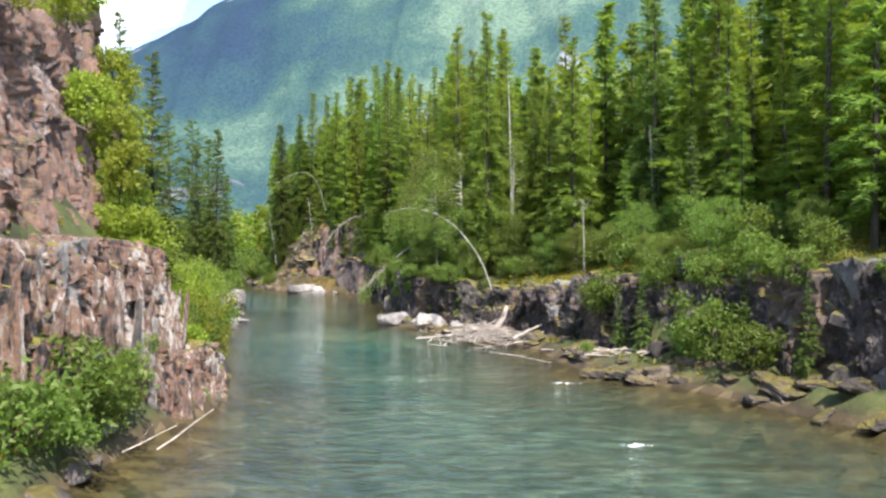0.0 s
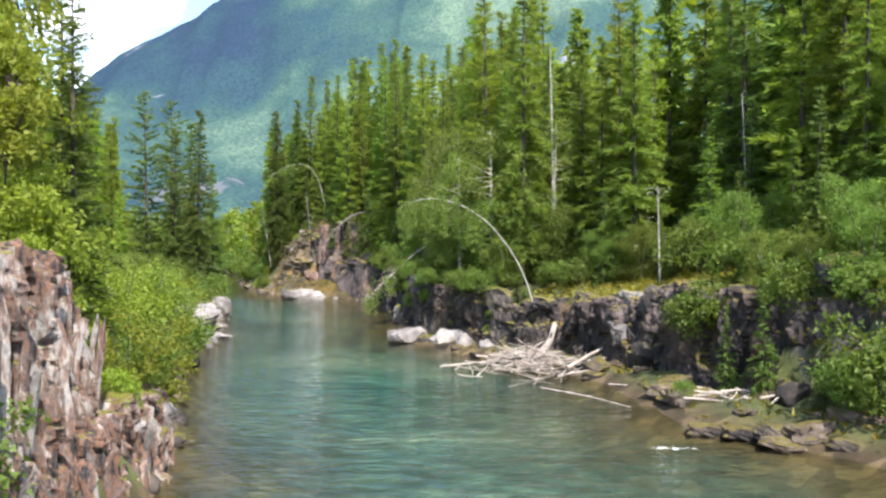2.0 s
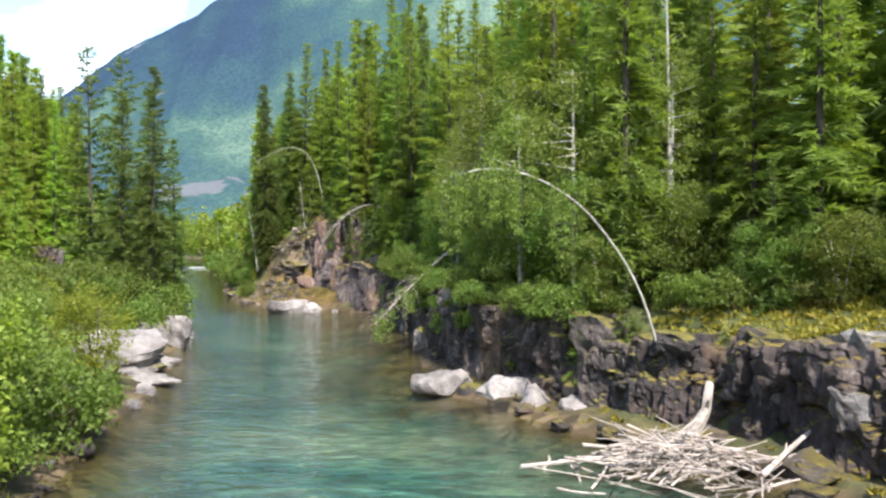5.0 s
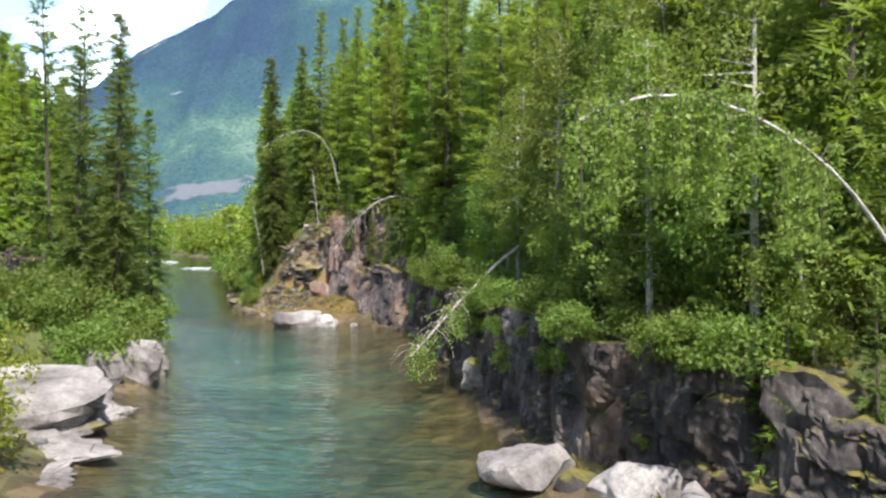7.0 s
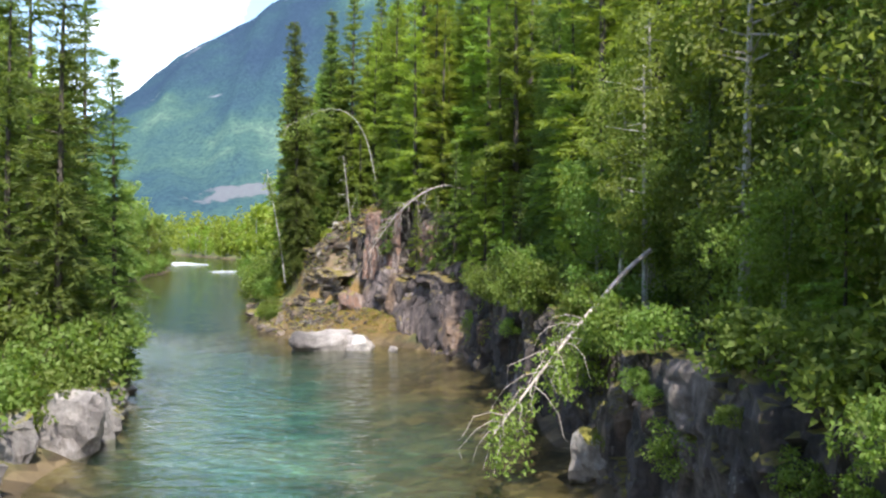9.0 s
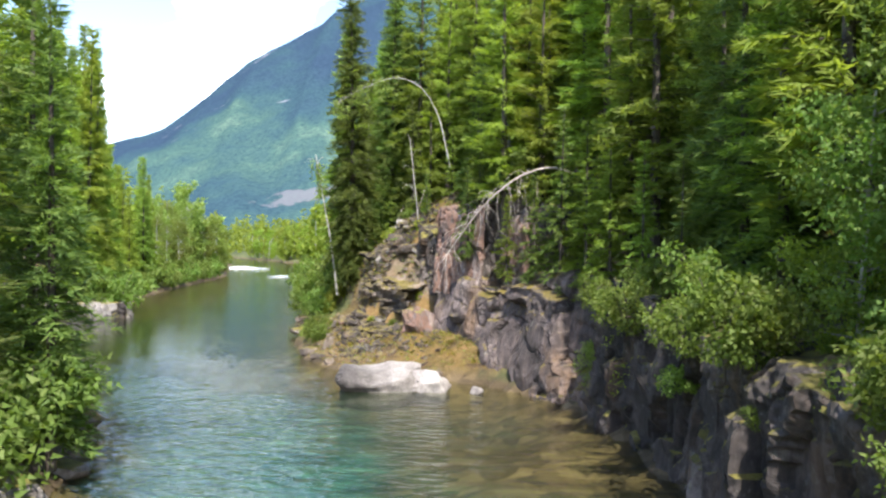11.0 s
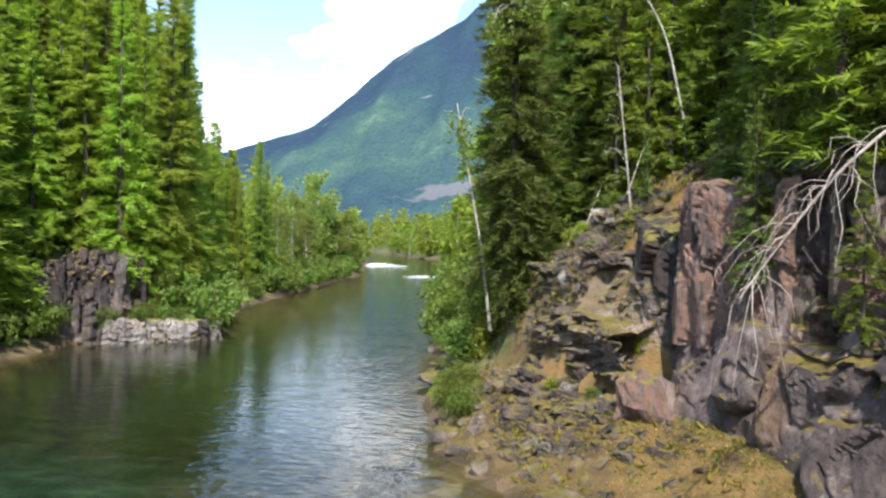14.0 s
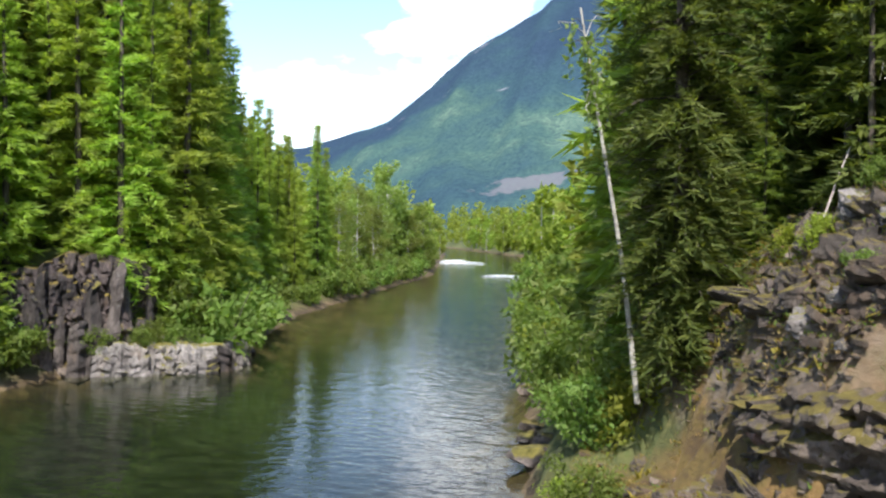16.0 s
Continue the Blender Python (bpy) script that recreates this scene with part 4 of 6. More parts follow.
def broadleaf(name, seed, tall, wide, leaf, bark, label, stems=1, clumps=34, per=42, size=0.26, low=0.3, trunk=0.012, category="tree", group="forest trees", limbs=True):
    """A birch or willow: one or more thin stems with limbs, and loose clumps of leaves with gaps."""
    rng = np.random.RandomState(seed)
    root = thing(name, label, category, group)
    crown = Builder()
    for sidx in range(stems):
        wood = Builder()
        a, lean = rng.uniform(0, 2 * math.pi), rng.uniform(0.02, 0.12) if stems == 1 else rng.uniform(0.25, 0.75)
        zs = np.linspace(-0.4, 1, 6)
        h = tall * rng.uniform(0.8, 1.0)
        path = np.column_stack([np.cos(a) * lean * h * 0.6 * np.clip(zs, 0, 1) ** 1.3, np.sin(a) * lean * h * 0.6 * np.clip(zs, 0, 1) ** 1.3, np.where(zs < 0, zs, zs * h)])
        wood.tube(path, trunk * tall * (1 - 0.85 * np.clip(zs, 0, 1)) + 0.01, 5)
        cs, rs = [], []
        for k in range(max(3, clumps // stems)):
            u = rng.uniform(low, 1.0)
            at = np.array([np.interp(u, zs, path[:, i]) for i in range(3)])
            w = wide * math.sin(math.pi * min(1, (u - low) / (1.05 - low) * 0.8 + 0.16)) * rng.uniform(0.3, 1.0)
            b = rng.uniform(0, 2 * math.pi)
            end = at + np.array([math.cos(b) * w, math.sin(b) * w, rng.uniform(-0.15, 0.5) * w])
            if limbs and k % 2 == 0:
                wood.tube([at, end], [0.003 * tall + 0.006, 0.004], 3)
            cs.append(end)
            rs.append(rng.uniform(0.28, 0.55) * wide * 0.6 + 0.12)
        leaf_cloud(crown, rng, cs, rs, per, size)
        part("trunk" if stems == 1 else "stem", wood, bark, root)
    part("crown", crown, leaf, root)
    return root


def set_out(protos, places):
    """Puts copies of the prototypes at the places (x, y, z, turn, scale, index)."""
    todo = {}
    for x, y, z, turn, s, k in places:
        todo.setdefault(k % len(protos), []).append(pose(x, y, z, 0, 0, turn) @ Matrix.Diagonal((s, s, s, 1)))
    for k, proto in enumerate(protos):
        ms = todo.get(k, [])
        for m in ms[1:]:
            copy_thing(proto, m)
        if ms:
            proto.matrix_basis = ms[0]
        else:
            for o in (*proto.children_recursive, proto):
                bpy.data.objects.remove(o)


def banks(p):
    """Side of each place (1 right, -1 left, 0 in the water) and its distance from the water's edge."""
    dr, _ = nearest(p, RIGHT)
    dl, _ = nearest(p, LEFT)
    side = np.where(in_river(p), 0, np.where(dr < dl, 1, -1))
    return side, np.minimum(dr, dl)


def scatter(seed, box, count, gap, keep, taken):
    """Random places in a box with a least gap between them where keep(x, y, side, distance) holds; adds to taken."""
    rng = np.random.RandomState(seed)
    p = np.column_stack([rng.uniform(box[0], box[1], count * 40), rng.uniform(box[2], box[3], count * 40)])
    side, d = banks(p)
    p = p[keep(p[:, 0], p[:, 1], side, d)]
    found = []
    for x, y in p:
        if len(found) >= count:
            break
        if any((x - a) ** 2 + (y - b) ** 2 < gap * gap for a, b in taken):
            continue
        found.append((float(x), float(y)))
        taken.append((float(x), float(y)))
    return found


def sit(places, seed, kinds, lo, hi):
    rng = random.Random(seed)
    if not places:
        return []
    z = land([p[0] for p in places], [p[1] for p in places])
    return [(x, y, float(h) - 0.05, rng.uniform(0, 360), rng.uniform(lo, hi), rng.randrange(kinds)) for (x, y), h in zip(places, z)]


def woods(fine, coarse, places, split, seed, lo, hi):
    """Fine trees at the forest's edge, coarser ones behind."""
    edge = [p for p, near in zip(places, split(np.array(places))) if near]
    back = [p for p in places if p not in set(edge)]
    set_out(fine, sit(edge, seed, len(fine), lo, hi))
    set_out(coarse, sit(back, seed + 1, len(coarse), lo, hi))


def family(kinds, spray, tag):
    made = []
    for i, (name, tall, wide, leaf, label, dense, bare, droop, col) in enumerate(kinds):
        made.append(conifer(name, 100 * tag + i, tall, wide, leaf, label, dense, bare, droop, col, spray, 0.1, tag == 1))
    return made


KINDS = [
    ("spruce_tree", 17, 2.4, SPRUCE_A, "tall dark green spruce with drooping boughs", 1.1, 0.06, 0.34, 0.85),
    ("fir_tree", 18, 2.1, SPRUCE_B, "tall narrow fir with mid-green needles", 1.1, 0.10, 0.38, 0.8),
    ("fir_tree", 16, 2.3, SPRUCE_B, "mid-green fir with a dense pointed crown", 1.1, 0.10, 0.25, 0.9),
    ("fir_tree", 18, 2.4, SPRUCE_B, "tall mid-green fir among other conifers", 1.05, 0.12, 0.22, 0.85),
    ("larch_tree", 17, 2.5, LARCH, "light green larch with a loose crown", 0.95, 0.16, 0.12, 0.85),
    ("larch_tree", 15, 2.2, LARCH, "slender light green larch with fine needles", 0.95, 0.2, 0.15, 0.9),
]
PINES = [(-19.6, 52.0, 3.0, 0, 1.0, 0), (-12.7, 37.2, 2.4, 90, 0.70, 0)]
TAKEN = [(4.6, 57.6), (4.8, 59.0), (4.3, 56.4), (5.0, 60.5), (-21.9, 116.2), (-25.6, 86.9), (-22.0, 82.4), (-21.7, 86.0), (-28.4, 88.6)]
def OPEN(x, y):
    """Clear of the low end of the spit, where only bushes grow."""
    return ~((y > 112) & (y < 196) & (x < -17.4 - 0.26 * (y - 97.6)))


right_woods = scatter(11, (-26, 42, 30, 148), 205, 1.7, lambda x, y, s, d: (s == 1) & ((y > 56) | (np.abs(np.sin(x * 12.9 + y * 78.2) * 437.5) % 1 < 0.5)) & (d > np.where(y < 40, 6.5, np.where(y < 56, 8.5, np.where(y < 86, 4.2, 2.4)))) & (d < np.where(y < 60, 20, 12.5)) & ~((x < -12.5) & (y < 121)) & ~((x < -9) & (y < 104)) & OPEN(x, y), TAKEN)
right_woods += [(-18.5, 119.5), (-16.6, 118.4), (-14.8, 117.0), (-17.5, 123.0), (-15.5, 121.4), (-12.6, 115.6), (-19.8, 124.0)] + [(-7.0, 99.0), (-10.2, 110.2), (-8.4, 107.4)]
TAKEN += right_woods[-10:]
left_woods = scatter(12, (-88, -47, 116, 172), 165, 1.25, lambda x, y, s, d: (s == -1) & (d > 2.6) & (d < 14), TAKEN)
left_near = scatter(22, (-42, -14, 40, 72), 36, 2.2, lambda x, y, s, d: (s == -1) & (d > np.where(y < 75, 6.0, 3.5)) & (d < 18) & (y < 72) & ~((y < 50) & (x > -19)), TAKEN)
left_far = scatter(23, (-130, -58, 172, 260), 24, 4.2, lambda x, y, s, d: (s == -1) & (d > 2.0) & (d < 20), TAKEN)
woods(family(KINDS, 0.94, 1), family(KINDS, 1.55, 2), right_woods, lambda p: (banks(p)[1] < 11) & (p[:, 1] > 30) & (p[:, 1] < 124), 3, 0.72, 1.12)
SPIRES = [(n, tall, wide * 0.95, SUNLIT_FIR if i != 1 else SPRUCE_B, label, 1.2, 0.03, 0.3, 0.95) for i, (n, tall, wide, leaf, label, dense, bare, droop, col) in enumerate(KINDS[2:])]
spire_rows = [(x, y, z, turn, size * (1.0 if y < 142 else 0.86 if y < 152 else 0.7), k) for x, y, z, turn, size, k in sit(left_woods, 5, 4, 1.0, 1.4)]
shore_edge = banks(np.array(left_woods))[1] < 6
set_out(family(SPIRES, 0.88, 3), [row for row, near in zip(spire_rows, shore_edge) if near])
set_out(family(SPIRES, 1.5, 4), [row for row, near in zip(spire_rows, shore_edge) if not near])
set_out(family(KINDS[4:], 1.1, 5), sit(left_near, 9, 2, 0.45, 0.8))
young = scatter(24, (-24, 34, 28, 122), 105, 1.6, lambda x, y, s, d: (s == 1) & (d > np.where(y < 55, 6.0, np.where(y < 86, 2.6, 1.6))) & (d < 13) & ~((x < -12) & (y < 119)) & ~((x < 7) & (x > 1) & (y < 58)), TAKEN)
young_left = scatter(26, (-70, -44, 118, 156), 40, 1.3, lambda x, y, s, d: (s == -1) & (d > 2.2) & (d < 13), TAKEN)
YOUNG_ROCK = [(-6.6, 101.2, 5.6, 10, 0.36, 0), (-8.6, 103.6, 6.6, 60, 0.3, 1), (-10.4, 105.6, 7.2, 120, 0.4, 0), (-11.9, 107.4, 7.6, 200, 0.34, 1), (-13.6, 109.4, 7.8, 250, 0.42, 0), (-13.2, 111.6, 7.6, 300, 0.38, 1),
              (-8.6, 100.6, 4.5, 30, 0.4, 0), (-7.8, 98.4, 4.3, 80, 0.42, 0), (-6.9, 95.4, 4.0, 15, 0.34, 0), (-6.2, 91.5, 3.8, 170, 0.3, 1), (-17.0, 113.6, 5.2, 60, 0.3, 1), (-15.9, 115.5, 5.6, 10, 0.45, 0),
              (-11.4, 109.4, 11.2, 33, 0.4, 1), (-9.8, 107.2, 10.4, 133, 0.4, 0), (-11.4, 106.6, 8.0, 233, 0.22, 0), (-12.0, 105.0, 4.4, 95, 0.24, 0), (-13.5, 107.4, 7.0, 175, 0.2, 1), (-14.0, 107.3, 5.4, 75, 0.3, 1), (-10.7, 103.4, 4.4, 40, 0.3, 1), (-9.6, 102.2, 4.4, 215, 0.46, 1), (-8.9, 101.4, 3.2, 280, 0.34, 0), (-9.4, 104.2, 6.8, 80, 0.3, 0), (-14.0, 111.6, 7.6, 310, 0.55, 1), (-18.3, 116.4, 5.8, 20, 0.55, 1), (-17.2, 116.0, 6.0, 220, 0.6, 0)]
set_out([conifer("young_fir", 71, 16, 3.2, SPRUCE_B, "young green fir at the forest edge", 0.75, 0.03, 0.25, 0.8, 2.0), conifer("young_spruce", 72, 16, 3.0, SPRUCE_A, "young dark spruce under taller trees", 0.75, 0.02, 0.3, 0.85, 2.0)],
        sit(young_left, 12, 1, 0.3, 0.65))
BANK_SPRUCES = [(x, y, height(x, y), 70 * k, size, 1) for k, (x, y, size) in enumerate([(9.5, 40.4, 0.24), (8.7, 41.9, 0.2), (10.6, 38.2, 0.2), (12.6, 35.6, 0.26), (13.6, 31.6, 0.24)])]
set_out([conifer("young_fir", 73, 16, 3.0, SPRUCE_B, "young green fir growing on the rocks", 0.8, 0.03, 0.25, 0.8, 1.15), conifer("young_spruce", 74, 16, 2.8, SPRUCE_A, "young dark spruce growing on the rocks", 0.8, 0.02, 0.3, 0.85, 1.15)],
        sit(young, 11, 2, 0.22, 0.5) + YOUNG_ROCK + BANK_SPRUCES)

set_out([conifer("spruce_tree", 21, 18.6, 1.95, SPRUCE_A, "big dark green spruce on the rocky spit", 1.7, 0.02, 0.36, 0.42, 0.66, 0, True)],
        [(x, y, height(x, y) - 0.2, turn, size, 0) for x, y, turn, size in ((-21.9, 116.2, 0, 1.0), (-20.6, 121.0, 130, 0.92))])
set_out([conifer("pine_tree", 31, 17.2, 2.7, SPRUCE_A, "tall dark cedar pine with tufted boughs", 0.9, 0.05, 0.10, 0.45, 1.0, 0.35, True),
         conifer("spruce_tree", 32, 16.5, 2.0, SPRUCE_A, "dark pointed spruce by the water", 1.1, 0.03, 0.35, 0.6, 0.9, 0, True)],
        [(-25.6, 86.9, 1.5, 0, 1.0, 0), (-22.0, 82.4, 1.6, 60, 0.93, 1), (-21.7, 86.0, 0.8, 190, 0.73, 1), (-28.4, 88.6, 1.7, 90, 1.05, 0), (-24.2, 83.0, 1.5, 10, 0.85, 1), (-24.7, 89.6, 1.2, 140, 0.95, 1)])

set_out([conifer("pine_tree", 33, 17, 1.9, SPRUCE_A, "tall pine with a sparse top on the slope", 1.3, 0.08, 0.18, 0.6, 0.85, 0.5, True)], PINES)
birch_kinds = [
    broadleaf("birch_tree", 41, 11, 2.0, BIRCH, BIRCH_BARK, "slim white-barked birch with light green leaves", 1, 70, 84, 0.11),
    broadleaf("birch_tree", 42, 8, 1.8, BIRCH, BIRCH_BARK, "young birch with a loose light green crown", 1, 62, 84, 0.105, 0.2),
]
b_right = scatter(13, (-26, 30, 30, 125), 52, 2.0, lambda x, y, s, d: (s == 1) & (d > np.where(y < 60, 7.5, 2.8)) & (d < 9.5) & ~((x < -11) & (y < 118)) & OPEN(x, y), TAKEN)
b_left = scatter(14, (-95, -14, 46, 225), 30, 2.2, lambda x, y, s, d: (s == -1) & (d > 3) & (d < 12) & ~((y > 66) & (y < 112)), TAKEN)
b_wall = scatter(34, (-12, 12, 56, 87), 40, 1.3, lambda x, y, s, d: (s == 1) & (d > 2.2) & (d < 7.5) & ~((x > 0.5) & (y < 60)) & ~((y > 69) & (y < 80) & (d < 5)) & (land(x, y) > 2.3), [])
set_out(birch_kinds, sit(b_right + b_left, 5, 2, 0.7, 1.1) + sit(b_wall, 35, 2, 0.6, 1.0))
set_out([broadleaf("birch_tree", 43, 19, 4.2, BIRCH, BIRCH_BARK, "large pale green birch by the far water", 1, 90, 46, 0.45, 0.08)],
        [(-79.5, 216.5, 1.2, 0, 1.0, 0), (-84, 226, 1.2, 80, 0.85, 0), (-77, 206, 1.2, 160, 0.7, 0)] + sit(left_far, 10, 1, 0.45, 0.75))

BUSH_TEXT = ("bush", "bank bushes")
fine_bushes = [
    broadleaf("bush", 51, 2.8, 1.7, BUSH, BARK, "leafy green willow bush on the bank", 4, 44, 42, 0.17, 0.12, 0.008, *BUSH_TEXT, False),
    broadleaf("bush", 52, 2.1, 1.6, BUSH, BARK, "low dense green bush at the cliff edge", 4, 40, 42, 0.16, 0.12, 0.008, *BUSH_TEXT, False),
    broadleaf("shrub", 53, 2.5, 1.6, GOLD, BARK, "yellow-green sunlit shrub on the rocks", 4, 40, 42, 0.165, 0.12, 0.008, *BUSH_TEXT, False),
]
coarse_bushes = [
    broadleaf("willow_bush", 54, 2.7, 1.7, BUSH, BARK, "leafy green bush under the trees", 3, 27, 34, 0.25, 0.12, 0.008, *BUSH_TEXT, False),
    broadleaf("willow_bush", 55, 2.2, 1.6, BUSH, BARK, "low green bush on the forest floor", 3, 24, 34, 0.24, 0.12, 0.008, *BUSH_TEXT, False),
    broadleaf("shrub", 56, 2.4, 1.6, GOLD, BARK, "yellow-green shrub on the slope", 3, 24, 34, 0.24, 0.12, 0.008, *BUSH_TEXT, False),
]
saplings = [
    broadleaf("sapling", 57, 5.2, 1.9, BUSH, BARK, "leafy green alder sapling leaning over the cliff", 3, 90, 112, 0.092, 0.1, 0.007, "tree", "cliff saplings", False),
    broadleaf("sapling", 58, 4.4, 1.7, BIRCH, BIRCH_BARK, "bright green birch sapling at the cliff edge", 3, 80, 112, 0.092, 0.1, 0.007, "tree", "cliff saplings", False),
]
NEAR = []
s_right = scatter(15, (-12, 16, 56, 84), 24, 1.5, lambda x, y, s, d: (s == 1) & (d > 2.0) & (d < 6.0) & ~((x > 1.0) & (y < 59.5)) & ~((y > 69) & (y < 80) & (d < 4.5)) & (land(x, y) > 2.3), NEAR)
s_thick = scatter(61, (-4, 8, 60, 80), 20, 1.3, lambda x, y, s, d: (s == 1) & (d > 3.0) & (d < 7.5) & (land(x, y) > 2.6), [])
s_left = scatter(27, (-26, -9, 34, 64), 22, 1.8, lambda x, y, s, d: (s == -1) & (d > 1.0) & (d < 7.5), NEAR)
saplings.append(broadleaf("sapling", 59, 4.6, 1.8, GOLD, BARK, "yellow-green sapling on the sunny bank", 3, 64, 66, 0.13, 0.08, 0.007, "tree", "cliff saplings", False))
s_ledge = scatter(36, (5, 20, 34, 57), 16, 1.6, lambda x, y, s, d: (s == 1) & (d > 4.4) & (d < 8.5), NEAR)
s_cliff = scatter(33, (-10, -1, 82, 100), 6, 1.4, lambda x, y, s, d: (s == 1) & (d > 0.9) & (d < 4.5), NEAR)
set_out(saplings, [(x, y, z, r, s, 1 + (k % 2)) for x, y, z, r, s, k in sit(s_cliff, 18, 4, 0.4, 0.7)] + sit(s_right, 8, 2, 0.75, 1.15) + sit(s_thick, 62, 2, 0.7, 1.2) + sit(s_ledge, 37, 2, 0.4, 0.72) + [(x, y, z, r, s, 2 if y < 46 else (0, 1, 2)[k]) for x, y, z, r, s, k in sit(s_left, 14, 3, 0.65, 1.05)])
near_places = scatter(15, (-30, 24, 22, 125), 30, 1.5, lambda x, y, s, d: (s == 1) & (d > np.where(y < 50, 4.2, 0.8)) & (d < 7.5) & ((y < 56) | (y > 106)) & ~((x < -11) & (x > -22.5) & (y > 100)) & ~((y > 43) & (y < 58) & (x < 9.8)), NEAR)
left_places = scatter(16, (-34, -6, 31.5, 96), 54, 1.4, lambda x, y, s, d: (s == -1) & (d > np.where(y < 40, 2.0, 0.35)) & (d < 6) & ~((y > 55) & (y < 75) & (d < 5.0)), NEAR)
near_rows = [(x, y, z, r, s, k % 2) for x, y, z, r, s, k in sit(near_places, 6, 3, 0.6, 1.1)]
left_rows = [(x, y, z, r, s, 2 if (k != 0 and y < 48) else k % 2) for x, y, z, r, s, k in sit(left_places, 7, 3, 0.6, 1.1)]
step_rows = []
rng = random.Random(41)
for course, inward, count, drop in ((CLIFFS["left_low"][1], 0.9, 3, 0.2), (CLIFFS["left_columns"][1], 1.4, 12, 0.2), (CLIFFS["left_upper"][1], 1.4, 12, 0.3), (CLIFFS["right_ledge"][1][:5], 0.5, 12, 0.9), (CLIFFS["right_wall"][1], 0.7, 26, 0.3), (CLIFFS["right_upper"][1], 1.3, 9, 0.3), (CLIFFS["right_wall"][1], -0.3, 30, 0.2), (CLIFFS["right_wall"][1], 0.15, 26, 2.6), (CLIFFS["right_wall"][1], 0.1, 34, 1.4)):
    pts = np.asarray(course, float)
    for k in range(count):
        if course is CLIFFS["right_wall"][1] and k < 4:
            continue
        i = (k + rng.random()) / count * (len(pts) - 1.01)
        x, y, foot, top = (np.interp(i, range(len(pts)), pts[:, j]) for j in range(4))
        t = pts[int(i) + 1, :2] - pts[int(i), :2]
        t = t / np.linalg.norm(t)
        push = -inward * rng.uniform(0.4, 1.5)
        if course is CLIFFS["left_columns"][1] and y < 31.5:
            continue
        if drop == 0.2 and course is CLIFFS["right_wall"][1] and (66 < y < 83 or y > 87):
            continue
        if drop == 0.3 and course is CLIFFS["right_wall"][1] and (70 < y < 80 or y > 86) and k % 3:
            continue
        if course is CLIFFS["right_wall"][1] and ((y > 96.5 and (drop > 1 or y > 99.5)) or (1 < drop < 2 and y < 74)):
            continue
        if course is CLIFFS["right_wall"][1] and 81 < y < 95 and k % 3:
            continue
        step_rows.append((x - t[1] * push, y + t[0] * push, top - drop * rng.random(), rng.uniform(0, 360), rng.uniform(0.4, 0.85) if drop < 1 else rng.uniform(0.35, 0.6) if drop < 2 else rng.uniform(0.16, 0.36), rng.choice((2, 2, 0)) if x < -8 and y < 60 else rng.choice((0, 1))))
far_rows = [(x, y, max(1.0, height(x, y)) - 0.1, 50 * k, s, k % 2) for k, (x, y, s) in enumerate([(-49.2, 129.6, 0.7), (-50.2, 127.4, 0.8), (-51.4, 125.6, 0.8), (-47.0, 131.4, 0.7), (-45.9, 133.2, 0.7), (-52.8, 123.4, 0.9), (-48.6, 130.9, 0.9), (-46.6, 129.9, 0.55), (-47.6, 128.9, 0.5), (-46.0, 131.4, 0.5), (-48.6, 126.6, 0.45), (-50.4, 124.6, 0.6), (-47.2, 128.2, 0.4)])]
low_rows = [(x, y, 0.7, 40 * k, s, k % 2) for k, (x, y, s) in enumerate([(-10.2, 26.4, 0.75), (-10.0, 24.6, 0.9), (-10.2, 22.6, 1.0), (-9.8, 20.6, 0.9), (-10.4, 18.4, 1.0), (-9.6, 23.4, 0.6)])]
spit_rows = [(x, y, height(x, y) - 0.1, 57.0 * k, size, (0, 1, 0, 2)[k % 4]) for k, (x, y, size) in enumerate([(-22.4, 111.2, 0.4), (-22.9, 112.4, 0.5), (-23.3, 113.6, 0.45), (-23.9, 114.4, 0.4),
    (-24.0, 116.8, 0.6), (-23.6, 118.2, 0.6), (-24.8, 119.0, 0.6), (-25.0, 120.6, 0.7), (-25.8, 122.4, 0.7), (-26.4, 124.8, 0.75), (-27.4, 127.8, 0.8), (-28.4, 131.2, 0.9), (-30.0, 135, 1.0), (-31.5, 140, 1.0), (-23.6, 117.4, 0.8), (-22.9, 116.6, 0.7)])]
brow_rows = [(x, y, z, 63 * k, size, 2) for k, (x, y, z, size) in enumerate([(-11.6, 32.4, 5.4, 0.8), (-12.5, 32.8, 7.8, 0.85), (-13.2, 34.2, 9.2, 0.95), (-13.6, 32.4, 10.6, 0.8), (-14.2, 36.0, 10.8, 0.95), (-14.6, 38.0, 12.4, 0.9)])]
fern_rows = [(x, y, height(x, y) - 0.1, 77 * k, size, 2 if k % 3 else 1) for k, (x, y, size) in enumerate([(-18.6, 112.9, 0.22), (-17.6, 113.2, 0.25), (-19.2, 114.6, 0.28), (-18.2, 115.0, 0.3), (-17.2, 114.2, 0.25), (-19.8, 115.8, 0.3), (-18.9, 116.8, 0.32), (-17.0, 111.6, 0.2), (-20.0, 112.8, 0.2), (-18.2, 110.3, 0.18), (-19.6, 110.9, 0.2), (-16.9, 110.6, 0.18)])]
